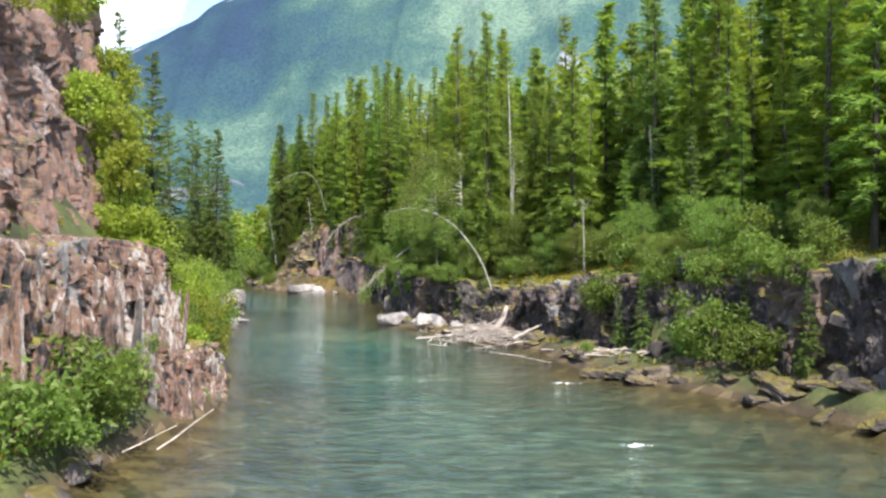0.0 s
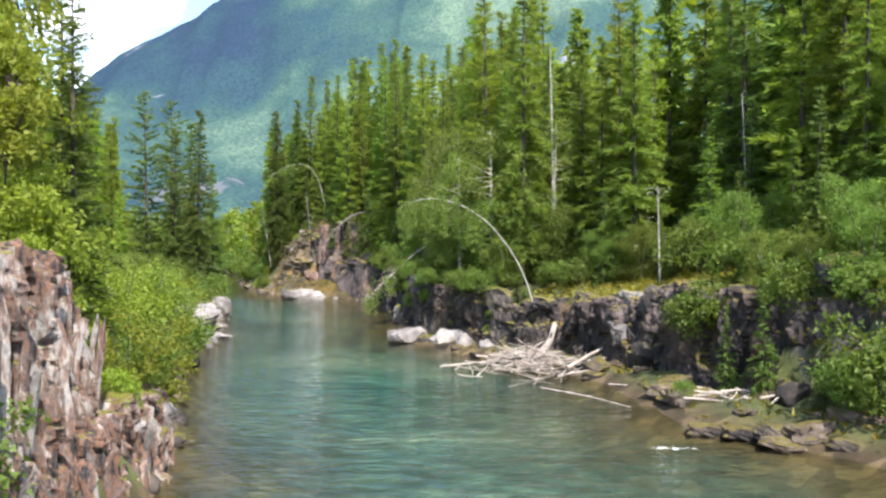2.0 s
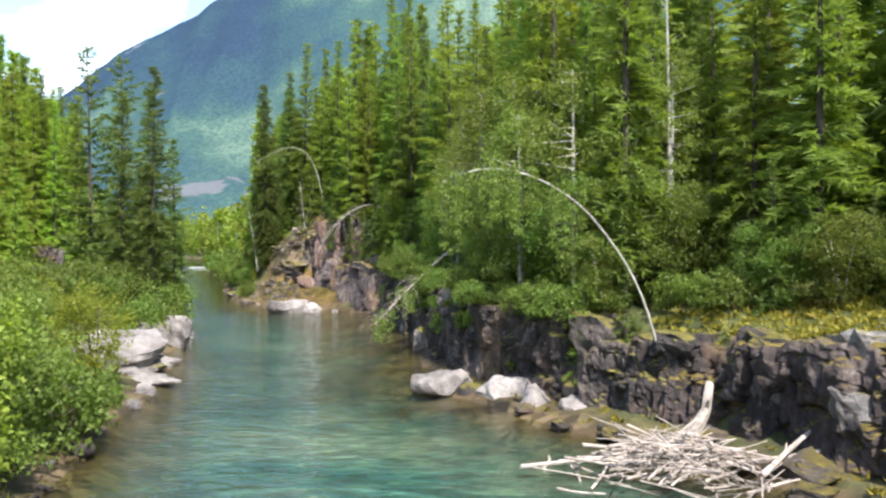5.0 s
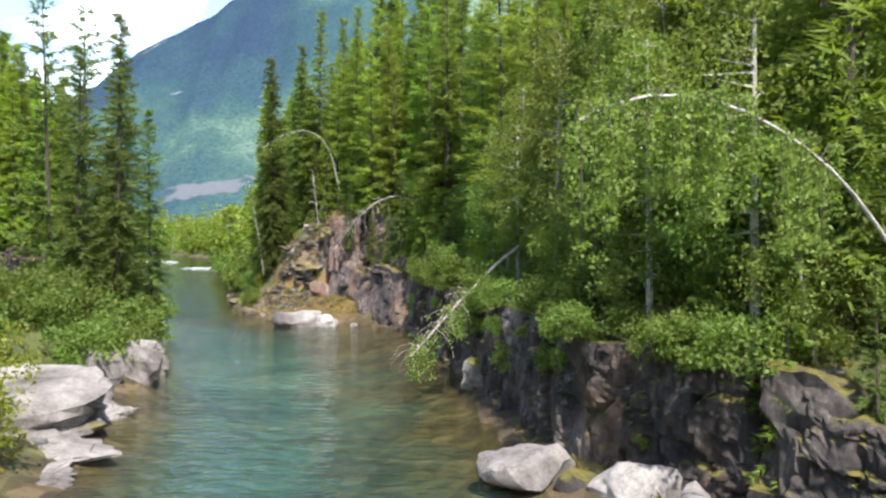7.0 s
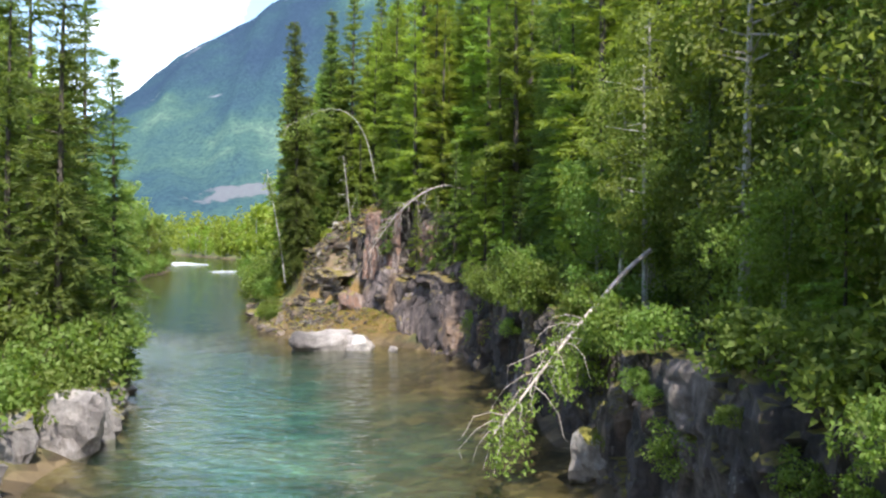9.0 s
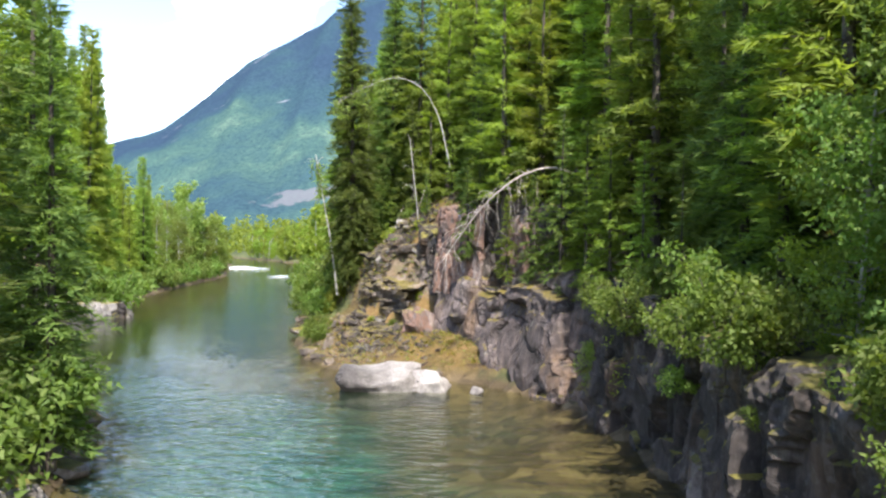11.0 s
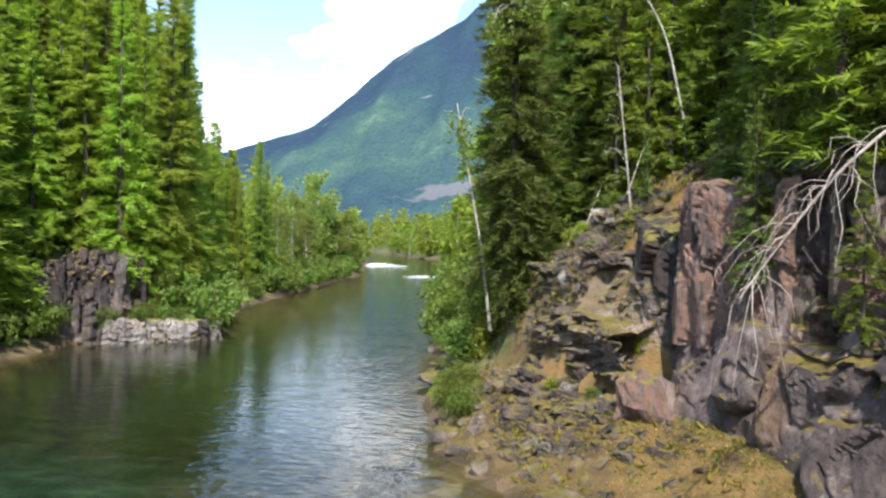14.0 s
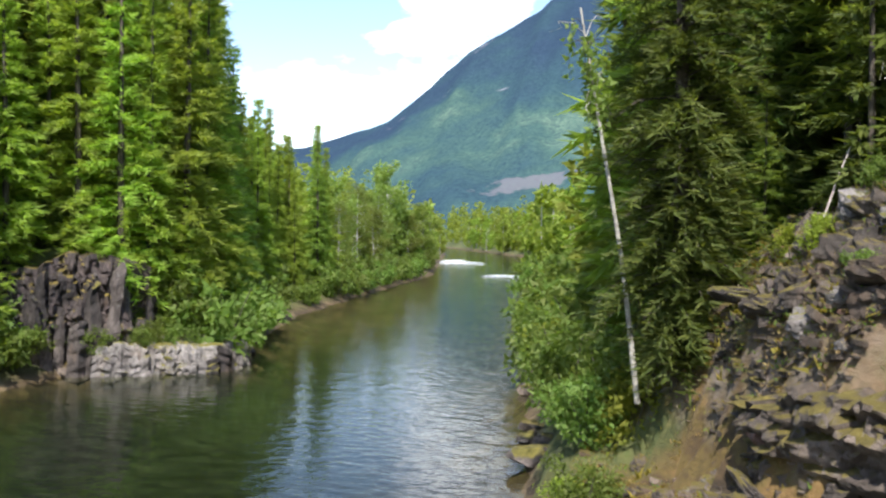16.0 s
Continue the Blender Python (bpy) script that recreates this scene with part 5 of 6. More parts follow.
bank_rows = [(x, y, z, 47 * k, size, k % 2) for k, (x, y, z, size) in enumerate([(8.4, 43.9, 2.2, 0.85), (8.0, 44.9, 2.6, 0.6), (11.3, 35.6, 1.0, 0.95), (12.4, 34.0, 1.0, 0.8), (10.9, 37.0, 0.9, 0.6), (7.0, 41.4, 0.5, 0.3), (4.9, 57.2, height(4.9, 57.2), 0.5), (5.8, 56.6, height(5.8, 56.6), 0.55), (4.2, 58.6, height(4.2, 58.6), 0.5), (6.6, 57.8, height(6.6, 57.8), 0.65)])]
set_out(fine_bushes, brow_rows + fern_rows + bank_rows + far_rows + spit_rows + near_rows + left_rows + step_rows + low_rows)
far_places = scatter(20, (-92, 30, 22, 230), 44, 1.5, lambda x, y, s, d: (d < 12) & (((s == 1) & (d > 4) & ~((x < -11) & (y < 116))) | ((s == -1) & (d > 0.7) & ((y > 116) | ((d > 7) & (y < 72))))), NEAR)
bar_places = scatter(28, (-62, -26, 124, 215), 44, 1.6, lambda x, y, s, d: (s == 1) & (d > 0.5) & (d < 6), NEAR)
shore_places = scatter(30, (-90, -44, 130, 240), 44, 1.8, lambda x, y, s, d: (s == -1) & (d > 0.3) & (d < 4), NEAR)
point_places = scatter(29, (-62, -44, 118, 150), 30, 1.3, lambda x, y, s, d: (s == -1) & (d > 0.8) & (d < 6), NEAR)
slope_places = scatter(25, (-24, -9, 31.5, 52), 32, 1.1, lambda x, y, s, d: (s == -1) & (d > 2.4) & (d < 9), NEAR)
set_out(coarse_bushes, [(x, y, z, r, s, k if x > -30 else k % 2) for x, y, z, r, s, k in sit(far_places, 10, 3, 0.7, 1.2)] + [(x, y, z, r, s, k % 2) for x, y, z, r, s, k in sit(bar_places, 15, 2, 0.9, 1.5) + sit(shore_places, 17, 2, 0.8, 1.4) + sit(point_places, 16, 2, 0.5, 0.9)] + [(x, y, z, r, s, 2 if k else 0) for x, y, z, r, s, k in sit(slope_places, 13, 3, 0.6, 1.1)])

# far woods along both banks of the upper river
f1 = scatter(17, (-200, -30, 138, 420), 130, 3.4, lambda x, y, s, d: (s == 1) & (d > 1.5) & (d < 20) & OPEN(x, y), TAKEN)
def woods_behind():
    """The depth of the forest behind the trees along the banks."""
    rng = np.random.RandomState(92)
    p = np.column_stack([rng.uniform(-150, 90, 5200), rng.uniform(-10, 260, 5200)])
    side, d = banks(p)
    p = p[((side == 1) & (d > np.where(p[:, 1] < 60, 20, 13)) & (d < 55)) | ((side == -1) & (d > 14) & (d < 45) & ((p[:, 1] > 116) | (p[:, 1] < 74)))][:900]
    crown = Builder()
    for (x, y), h in zip(p, land(p[:, 0], p[:, 1])):
        tall, wide = rng.uniform(10, 18), rng.uniform(1.8, 2.8)
        n = 62
        u = rng.uniform(0.02, 1, n)
        a = rng.uniform(0, 2 * math.pi, n)
        r = wide * (1 - u) ** 0.7 * rng.uniform(0.4, 1.0, n)
        base = np.column_stack([x + np.cos(a) * r, y + np.sin(a) * r, h + u * tall])
        ax = unit(np.column_stack([np.cos(a), np.sin(a), rng.uniform(-0.6, 0.3, n)]))
        crown.needles(base, ax, unit(np.cross(ax, rng.normal(size=(n, 3)))), rng.uniform(0.8, 1.6, n), rng.uniform(0.5, 1.0, n))
    return tagged(part("woods_behind", crown, LARCH), "green conifer woods behind the trees of the banks", "forest", kind="stuff")


woods_behind()


def distant_woods():
    """The woods that close the valley, too far to tell tree from tree."""
    rng = np.random.RandomState(91)
    p = np.column_stack([rng.uniform(-420, 60, 2600), rng.uniform(300, 700, 2600)])
    side, d = banks(p)
    p = p[(side != 0) & (d > 3) & (d < 90)][:560]
    z = land(p[:, 0], p[:, 1])
    crown = Builder()
    for (x, y), h in zip(p, z):
        tall, wide = rng.uniform(11, 20), rng.uniform(2.0, 3.2)
        n = 60
        u = rng.uniform(0.02, 1, n)
        a = rng.uniform(0, 2 * math.pi, n)
        r = wide * (1 - u) ** 0.6 * rng.uniform(0.4, 1.0, n)
        base = np.column_stack([x + np.cos(a) * r, y + np.sin(a) * r, h + u * tall])
        ax = unit(np.column_stack([np.cos(a), np.sin(a), rng.uniform(-0.5, 0.6, n)]))
        crown.leaves(base, ax, unit(np.cross(ax, rng.normal(size=(n, 3)))), rng.uniform(1.0, 2.2, n), rng.uniform(0.9, 1.6, n))
    return tagged(part("distant_woods", crown, LARCH), "distant light green woods closing the valley", "forest", kind="stuff")


distant_woods()
f2 = scatter(18, (-230, -60, 230, 430), 50, 3.6, lambda x, y, s, d: (s == -1) & (d > 1.5) & (d < 14), TAKEN)
set_out([broadleaf("aspen_tree", 61, 11, 2.5, LARCH, BIRCH_BARK, "light green aspen on the far river bank", 1, 26, 18, 0.75, 0.05, limbs=False)], sit(f1 + f2, 12, 1, 0.75, 1.15))


# ---- single trees and dead wood ----
def smooth_path(pts, n=14):
    """A soft curve through the points."""
    pts = np.asarray(pts, float)
    key = np.concatenate([[0], np.cumsum(np.linalg.norm(np.diff(pts, axis=0), axis=1))])
    t = np.linspace(0, key[-1], n)
    line = np.column_stack([np.interp(t, key, pts[:, k]) for k in range(3)])
    for _ in range(2):
        line[1:-1] = (line[:-2] + 2 * line[1:-1] + line[2:]) / 4
    return line


def bent_tree(name, pts, thick, thin, bark, label, leaf=None, hang=1.5, strands=40, start=0.5, twigs=0, seed=1, leaf_size=0.13, per=26, reach=0.9, category="tree"):
    """A bowed or leaning trunk, with hanging leafy strands or bare twigs on its outer part."""
    rng = np.random.RandomState(seed)
    root = thing(name, label, category)
    line = smooth_path(pts, 18)
    origin = line[0].copy()
    root.location = origin
    line = line - origin
    trunk = Builder()
    trunk.tube(line, np.linspace(thick, thin, len(line)), 7)
    part("trunk", trunk, bark, root)
    crown = Builder()
    count = strands + twigs
    for k in range(count):
        u = rng.uniform(start, 1.0)
        i = u * (len(line) - 1)
        at = np.array([np.interp(i, range(len(line)), line[:, j]) for j in range(3)])
        along = line[min(len(line) - 1, int(i) + 1)] - line[max(0, int(i) - 1)]
        along = along / np.linalg.norm(along)
        d = unit(rng.normal(size=3) * np.array([1, 1, 0.4]) + along * 0.9)
        ln = hang * rng.uniform(0.5, 1.15)
        p1 = at + d * reach * rng.uniform(0.3, 1.0) * (0.6 if k < strands else 1.0)
        p2 = p1 + (np.array([0, 0, -1.0]) * ln if k < strands else (d * 0.5 + np.array([0, 0, -0.7])) * ln * 0.7)
        mid = (p1 + p2) / 2 + rng.normal(0, 0.12, 3)
        twig = Builder()
        twig.tube([at, (at + p1) / 2 + np.array([0, 0, 0.1]), p1, mid, p2], [max(0.010, thin * 0.45), 0.010, 0.008, 0.006, 0.003], 4)
        part("branch", twig, bark if k >= strands else BARK, root)
        if leaf is not None and k < strands:
            ts = np.linspace(0.05, 1, 5)
            leaf_cloud(crown, rng, p1 + (p2 - p1) * ts[:, None], [0.16] * 5, per / 5 * 1.6, leaf_size)
    if leaf is not None:
        part("crown", crown, leaf, root)
    return root


bent_tree("bent_birch", [(3.3, 56.1, 2.6), (2.9, 56, 4.0), (2.3, 55.9, 5.3), (0.8, 55.5, 7.2), (-1, 54.9, 8.2), (-2.8, 54.2, 8.3), (-3.6, 54.0, 7.8)], 0.047, 0.02, BIRCH_BARK,
          "white birch bowed over the river with hanging leaves", BIRCH, 1.7, 58, 0.5, 0, 3, 0.062, 100, 0.8)
bent_tree("fallen_birch", [(-2.8, 79.0, 5.8), (-3.7, 77.9, 5.2), (-5.5, 75.6, 3.5), (-7.2, 73.4, 1.7)], 0.07, 0.02, DEAD_WOOD,
          "pale leaning birch hanging over the water with bare twigs", BIRCH, 1.1, 44, 0.4, 36, 5, 0.10, 26, 1.0)
bent_tree("leaning_sapling", [(-2.6, 76.8, 3.7), (-3.5, 76.2, 2.5), (-4.4, 75.7, 0.9)], 0.045, 0.015, DEAD_WOOD, "thin dead sapling leaning down the cliff", None, 0.5, 0, 0.4, 6, 6, reach=0.4)
bent_tree("bowed_dead_birch", [(-8.6, 103.6, 8.9), (-10.1, 102.9, 9.4), (-11.6, 102.7, 8.8), (-12.9, 102.5, 7.6), (-13.9, 102.3, 6.2), (-14.5, 102.2, 5.3)], 0.055, 0.015, DEAD_WOOD,
          "bleached dead birch bowed down over the rocks", None, 2.0, 0, 0.3, 44, 7, reach=0.8)
bent_tree("bowed_birch", [(-16.0, 115.4, 10.5), (-16.6, 115.2, 13.4), (-17.6, 114.9, 15.2), (-19.1, 114.6, 15.7), (-21.3, 114.1, 14.7), (-22.3, 113.9, 14.0)], 0.04, 0.012, BIRCH_BARK,
          "thin birch bowed over beside the big spruce", BIRCH, 1.3, 22, 0.6, 6, 8, 0.13, 20, 0.8)
bent_tree("leaning_birch", [(-22.7, 115.8, 3.0), (-23.0, 115.5, 6.0), (-23.4, 115.1, 8.6), (-23.8, 114.8, 11.2)], 0.065, 0.02, BIRCH_BARK, "thin white birch trunk leaning towards the river", BIRCH, 0.7, 16, 0.72, 6, 9, 0.12, 16, 0.7)
for pts, thick, label in (
        ([(4.9, 61.0, 4.0), (4.9, 60.9, 10.0), (4.7, 60.9, 17.5)], 0.13, "tall dead white birch trunk among the firs"),
        ([(8.3, 49.8, 3.9), (8.25, 49.8, 6.4), (8.2, 49.8, 8.4)], 0.07, "broken white birch trunk at the ledge"),
        ([(-1.9, 105.0, 8.0), (-2.0, 105.0, 11), (-3.6, 104.9, 18.5)], 0.12, "leaning white birch trunk in the forest"),
        ([(1.2, 105.4, 7.5), (1.2, 105.4, 10), (0.9, 105.4, 17)], 0.11, "white birch trunk in the forest"),
        ([(-17.4, 114.0, 5.0), (-17.6, 113.8, 8.0), (-18.0, 113.4, 12)], 0.045, "thin white birch on the spit"),
        ([(12.5, 51.0, 5.4), (12.6, 51, 9), (12.4, 51, 13)], 0.08, "thin grey dead trunk in the forest"),
        ([(1.0, 66.0, 3.6), (0.9, 66.1, 8), (0.4, 66.2, 13)], 0.07, "thin white birch trunk in the forest")):
    bent_tree("birch_snag", pts, thick * 0.8, 0.02, BIRCH_BARK, label, None, 0.7, 0, 0.45, 8, int(thick * 1000), reach=0.8)


def log_mesh(seed, material, taper=0.45, sides=7):
    """A weathered stick one metre long, bent and knotted."""
    rng = np.random.RandomState(seed)
    t = np.linspace(0, 1, 7)
    b = Builder()
    path = np.column_stack([t - 0.5, 0.045 * np.sin(t * 5 + seed) + rng.normal(0, 0.012, 7), 0.035 * np.cos(t * 4 + seed)])
    b.tube(path, 0.5 * (1 - taper * t) * rng.uniform(0.9, 1.1, 7) * 0.1, sides)
    k = rng.randint(2, 5)
    b.tube([path[k], path[k] + np.array([0.08, rng.uniform(-0.1, 0.1), 0.07])], [0.022, 0.008], 4)
    return b.mesh("driftwood_log", material)


LOGS = [log_mesh(70 + k, DEAD_WOOD) for k in range(6)]


def log(a, b, thick, label, k=0, group="driftwood", name="driftwood_log"):
    """A stick or log from a to b."""
    a, b = Vector(a), Vector(b)
    ob = new(name, LOGS[k % len(LOGS)])
    ln = (b - a).length
    ob.matrix_basis = Matrix.Translation((a + b) / 2) @ (b - a).to_track_quat("X", "Z").to_matrix().to_4x4() @ Matrix.Diagonal((ln, thick * 10, thick * 10, 1))
    return tagged(ob, label, "log", group)


rng = random.Random(77)
for k in range(245):
    u, v = rng.gauss(0, 0.5), rng.gauss(0, 0.5)
    x, y = 2.4 + 2.1 * u, 50.3 + 2.0 * v
    z = 0.12 + max(0, 1.15 - 0.75 * (u * u + v * v)) * rng.uniform(0.1, 1.0)
    a = rng.gauss(20, 50) if rng.random() < 0.6 else rng.uniform(0, 180)
    ln = rng.uniform(0.5, 1.5) if k % 3 else rng.uniform(1.4, 3.0)
    dx, dy, dz = math.cos(radians(a)) * ln / 2, math.sin(radians(a)) * ln / 2, rng.gauss(0, 0.13) * ln
    log((x - dx, y - dy, max(0.04, z - dz)), (x + dx, y + dy, max(0.04, z + dz)), 0.025 + 0.075 * rng.random() ** 1.8, "bleached grey driftwood stick in a tangled pile", k)
log((2.6, 52.2, 0.25), (4.15, 52.9, 1.95), 0.42, "thick broken bleached log standing out of the driftwood", 1)
log((3.2, 50.2, 0.5), (8.9, 51.0, 0.9), 0.15, "long thin bleached log", 2)
log((4.0, 49.2, 0.5), (6.9, 51.8, 1.3), 0.16, "long bleached log on the pile", 3)
log((2.6, 46.4, 0.03), (5.4, 42.5, 0.03), 0.09, "thin log lying in the shallows", 4)
log((5.4, 46.6, 0.12), (7.6, 44.4, 0.3), 0.10, "thin pale log at the waterline", 5)
log((-1.6, 50.4, 0.3), (1.6, 50.9, 0.7), 0.12, "pale driftwood log sticking out over the water", 0)
for k in range(26):
    x, y, a, ln = rng.gauss(9.0, 0.9), rng.gauss(40.6, 0.7), rng.gauss(10, 30), rng.uniform(0.7, 2.3)
    dx, dy = math.cos(radians(a)) * ln / 2, math.sin(radians(a)) * ln / 2
    z = rng.uniform(0.55, 0.95)
    log((x - dx, y - dy, z), (x + dx, y + dy, z + rng.uniform(-0.2, 0.2)), rng.uniform(0.06, 0.14), "bleached driftwood stick on the mossy bank rocks", k)
for a, b, th in (((-8.2, 24.3, 0.1), (-7.0, 25.9, 0.9), 0.06), ((-9.0, 23.8, 0.15), (-7.7, 24.6, 0.7), 0.05), ((-8.9, 24.8, 0.1), (-8.3, 24.2, 0.8), 0.05),
                 ((-19.4, 115.2, height(-19.4, 115.2)), (-18.7, 115.6, height(-19.4, 115.2) + 1.9), 0.05), ((-17.9, 114.6, height(-17.9, 114.6)), (-17.2, 115.2, height(-17.9, 114.6) + 2.1), 0.05), ((-18.6, 116.2, height(-18.6, 116.2)), (-17.5, 116.8, height(-18.6, 116.2) + 1.4), 0.06),
                 ((13.5, 50.5, 5.2), (16.2, 52.0, 7.4), 0.1), ((14.4, 49.8, 5.0), (15.0, 51.5, 7.2), 0.08), ((11.5, 48.0, 5.0), (15.5, 47.0, 5.9), 0.12)):
    log(a, b, th, "dead grey branch lying among rocks and shrubs", 2, "dead branches", "dead_branch")

# ---- boulders ----
for at, size, turn, seed in (
        ((-3.5, 63.0, 0.25), (1.25, 0.95, 0.75), 20, 2), ((-4.25, 63.4, 0.15), (0.75, 0.8, 0.6), 80, 3), ((-1.2, 61.4, 0.3), (1.15, 0.9, 0.7), 140, 4),
        ((-0.9, 64.0, 0.2), (0.9, 0.6, 0.5), 10, 5), ((-0.2, 59.8, 0.25), (0.8, 0.6, 0.55), 60, 6), ((1.0, 58.6, 0.2), (0.7, 0.55, 0.5), 100, 2)):
    stone("boulder", at, size, ROCK_PALE, "pale rounded boulder at the foot of the cliff", turn, seed, "pale boulders")
stone("boulder", (-16.9, 101.4, 0.2), (2.1, 1.35, 1.05), ROCK_PALE, "large whitish boulder lying in the shallow water", 8, 7, "", 4)
stone("boulder", (-14.9, 101.7, 0.1), (1.35, 0.9, 0.75), ROCK_PALE, "flat whitish boulder beside the large one", 150, 8, "", 4)
stone("stone", (-12.9, 101.2, 0.05), (0.3, 0.25, 0.22), ROCK_PALE, "small pale stone in the shallows", 0, 3)
def crag(name, at, size, mesh, label, turn=0.0, tilt=0.0, lean=0.0, group=""):
    """An angular piece of bedrock."""
    ob = new(name, mesh)
    ob.matrix_basis = pose(*at, tilt, lean, turn) @ Matrix.Diagonal((*size, 1))
    return tagged(ob, label, "rock", group)


for at, size, turn, tilt, lean, k, label in (
        ((-18.9, 67.6, 0.6), (2.5, 2.2, 0.85), 30, 6, -8, 0, "broad layered pale rock slab on the bank"),
        ((-17.6, 67.0, 0.25), (1.5, 1.1, 0.4), 50, -5, -6, 1, "stepped pale rock ledge above the water"),
        ((-17.4, 64.4, 0.1), (2.4, 1.8, 0.3), 60, 3, -4, 4, "flat pale rock shelf at the water"),
        ((-16.4, 62.4, 0.0), (1.5, 1.1, 0.18), 20, 2, -3, 4, "low pale rock shelf at the water"),
        ((-18.6, 72.4, 0.5), (0.6, 0.5, 0.5), 10, 0, 10, 4, "white block of rock on the bank"),
        ((-17.4, 70.2, 0.15), (0.8, 0.6, 0.35), 80, 8, 0, 2, "grey rock at the waterline"),
        ((-19.8, 75.4, 0.6), (0.7, 0.8, 1.0), 40, 0, 6, 3, "pale upright rock on the point"),
        ((-19.1, 77.4, 0.6), (0.7, 0.9, 1.05), 110, 5, 0, 0, "pale upright rock at the point's tip"),
        ((-19.4, 79.6, 0.5), (0.7, 0.8, 0.85), 70, 0, -6, 1, "pale upright rock under the bushes of the point"),
        ((-20.6, 71.6, 0.9), (1.7, 1.5, 0.7), 10, -6, 5, 2, "pale weathered rock under bushes"),
        ((-20.9, 82.6, 0.4), (0.8, 1.1, 0.8), 60, 0, 0, 3, "grey rock under the dark spruces")):
    crag("bank_rock", at, size, PALE_BLOCKS[k], label, turn, tilt, lean)
crag("bank_rock", (-4.3, 76.3, 0.45), (0.95, 0.8, 0.85), LIGHT_BLOCKS[1], "squared grey rock with moss at the foot of the cliff", 25, 0, 4)
crag("bank_rock", (-3.4, 74.6, 0.2), (0.6, 0.7, 0.5), LIGHT_BLOCKS[2], "broken grey rock beside the squared one", 70, 4, 0)
# layered overhang and loose slabs on the spit
rng = random.Random(8)
for k in range(230):
    x, y = rng.uniform(-22.6, -15.6), rng.uniform(107.2, 117.5)
    if rng.random() < 0.6:
        x, y = rng.gauss(-18.8, 1.3), rng.gauss(111.6, 2.2)
    ground_z = height(x, y)
    if ground_z < 0.25:
        continue
    w = 0.07 + 0.33 * rng.random() ** 2.6
    mesh = (MOSS_BLOCKS + MOSS_BLOCKS[:2] + RUST_BLOCKS[:1] + LIGHT_BLOCKS[:1])[rng.randrange(10)]
    crag("rock_slab", (x, y, ground_z + rng.uniform(-0.4, 0.2) * w), (w * rng.uniform(0.8, 1.5), w * rng.uniform(0.6, 1.0), w * rng.uniform(0.45, 0.95)), mesh, "loose mossy rock slab on the spit", rng.uniform(0, 360), rng.gauss(0, 24), rng.gauss(0, 24), "spit slabs")
for k in range(16):
    x, y = rng.uniform(-20.6, -16.6), rng.uniform(109.6, 115.4)
    w = rng.uniform(0.25, 0.55)
    crag("rock_slab", (x, y, height(x, y) + rng.uniform(0.0, 0.22)), (w * rng.uniform(0.9, 1.4), w * rng.uniform(0.6, 0.9), w * rng.uniform(0.28, 0.5)), (MOSS_BLOCKS + GREY_BLOCKS[:1] + LIGHT_BLOCKS[:1])[k % 8], "dark layered rock slab jutting over a hollow", rng.gauss(35, 50), rng.gauss(-10, 14), rng.gauss(8, 14), "spit slabs")
crag("bank_rock", (-16.5, 108.9, 1.9), (0.9, 0.7, 0.95), RUST_BLOCKS[1], "rust-red smooth rock face under the pillar", 35, -8, 6)
stone("bank_rock", (11.9, 39.6, 5.0), (0.95, 0.8, 0.85), ROCK_GREY, "grey boulder among yellow shrubs on the slope", 20, 26)
stone("bank_rock", (10.2, 39.6, 1.0), (0.7, 0.6, 0.7), ROCK_GREY, "dark grey boulder on the ledge", 50, 5)
rng = random.Random(5)
edge_spots = scatter(31, (-56, 20, 18, 140), 150, 0.8, lambda x, y, s, d: (s != 0) & (d < np.where((s == 1) & (y < 48), 3.5, 0.9)) & ~((s == 1) & (y > 64) & (y < 102)) & ~((s == -1) & (y > 60) & (y < 80)), [])
for k, (x, y) in enumerate(edge_spots):
    r = rng.uniform(0.18, 0.6) * (1.3 if x > 0 else 1.0)
    mat = ROCK_MOSS if x > 0 or (y > 98 and x > -26) else (ROCK_MOSS, ROCK_GREY, ROCK_MOSS, ROCK_LIGHT)[k % 4]
    text = {"mossy_rock": "mossy stone at the river's edge", "grey_rock": "wet grey stone at the river's edge", "light_grey_rock": "pale dry stone at the river's edge"}[mat.name]
    if x > 0:
        crag("stone", (x, y, max(0.0, height(x, y)) + 0.05 * r), (r * rng.uniform(0.9, 1.6), r * rng.uniform(0.6, 1.0), r * rng.uniform(0.25, 0.5)), MOSS_BLOCKS[k % 6], "flat mossy rock at the river's edge", rng.uniform(0, 180), rng.gauss(0, 8), rng.gauss(0, 8), "bank stones")
        continue
    stone("stone", (x, y, max(0.0, height(x, y)) + 0.1 * r), (r * rng.uniform(1, 1.6), r, r * rng.uniform(0.5, 0.8)), mat, text, rng.uniform(0, 180), 2 + k % 5, "bank stones", 2)


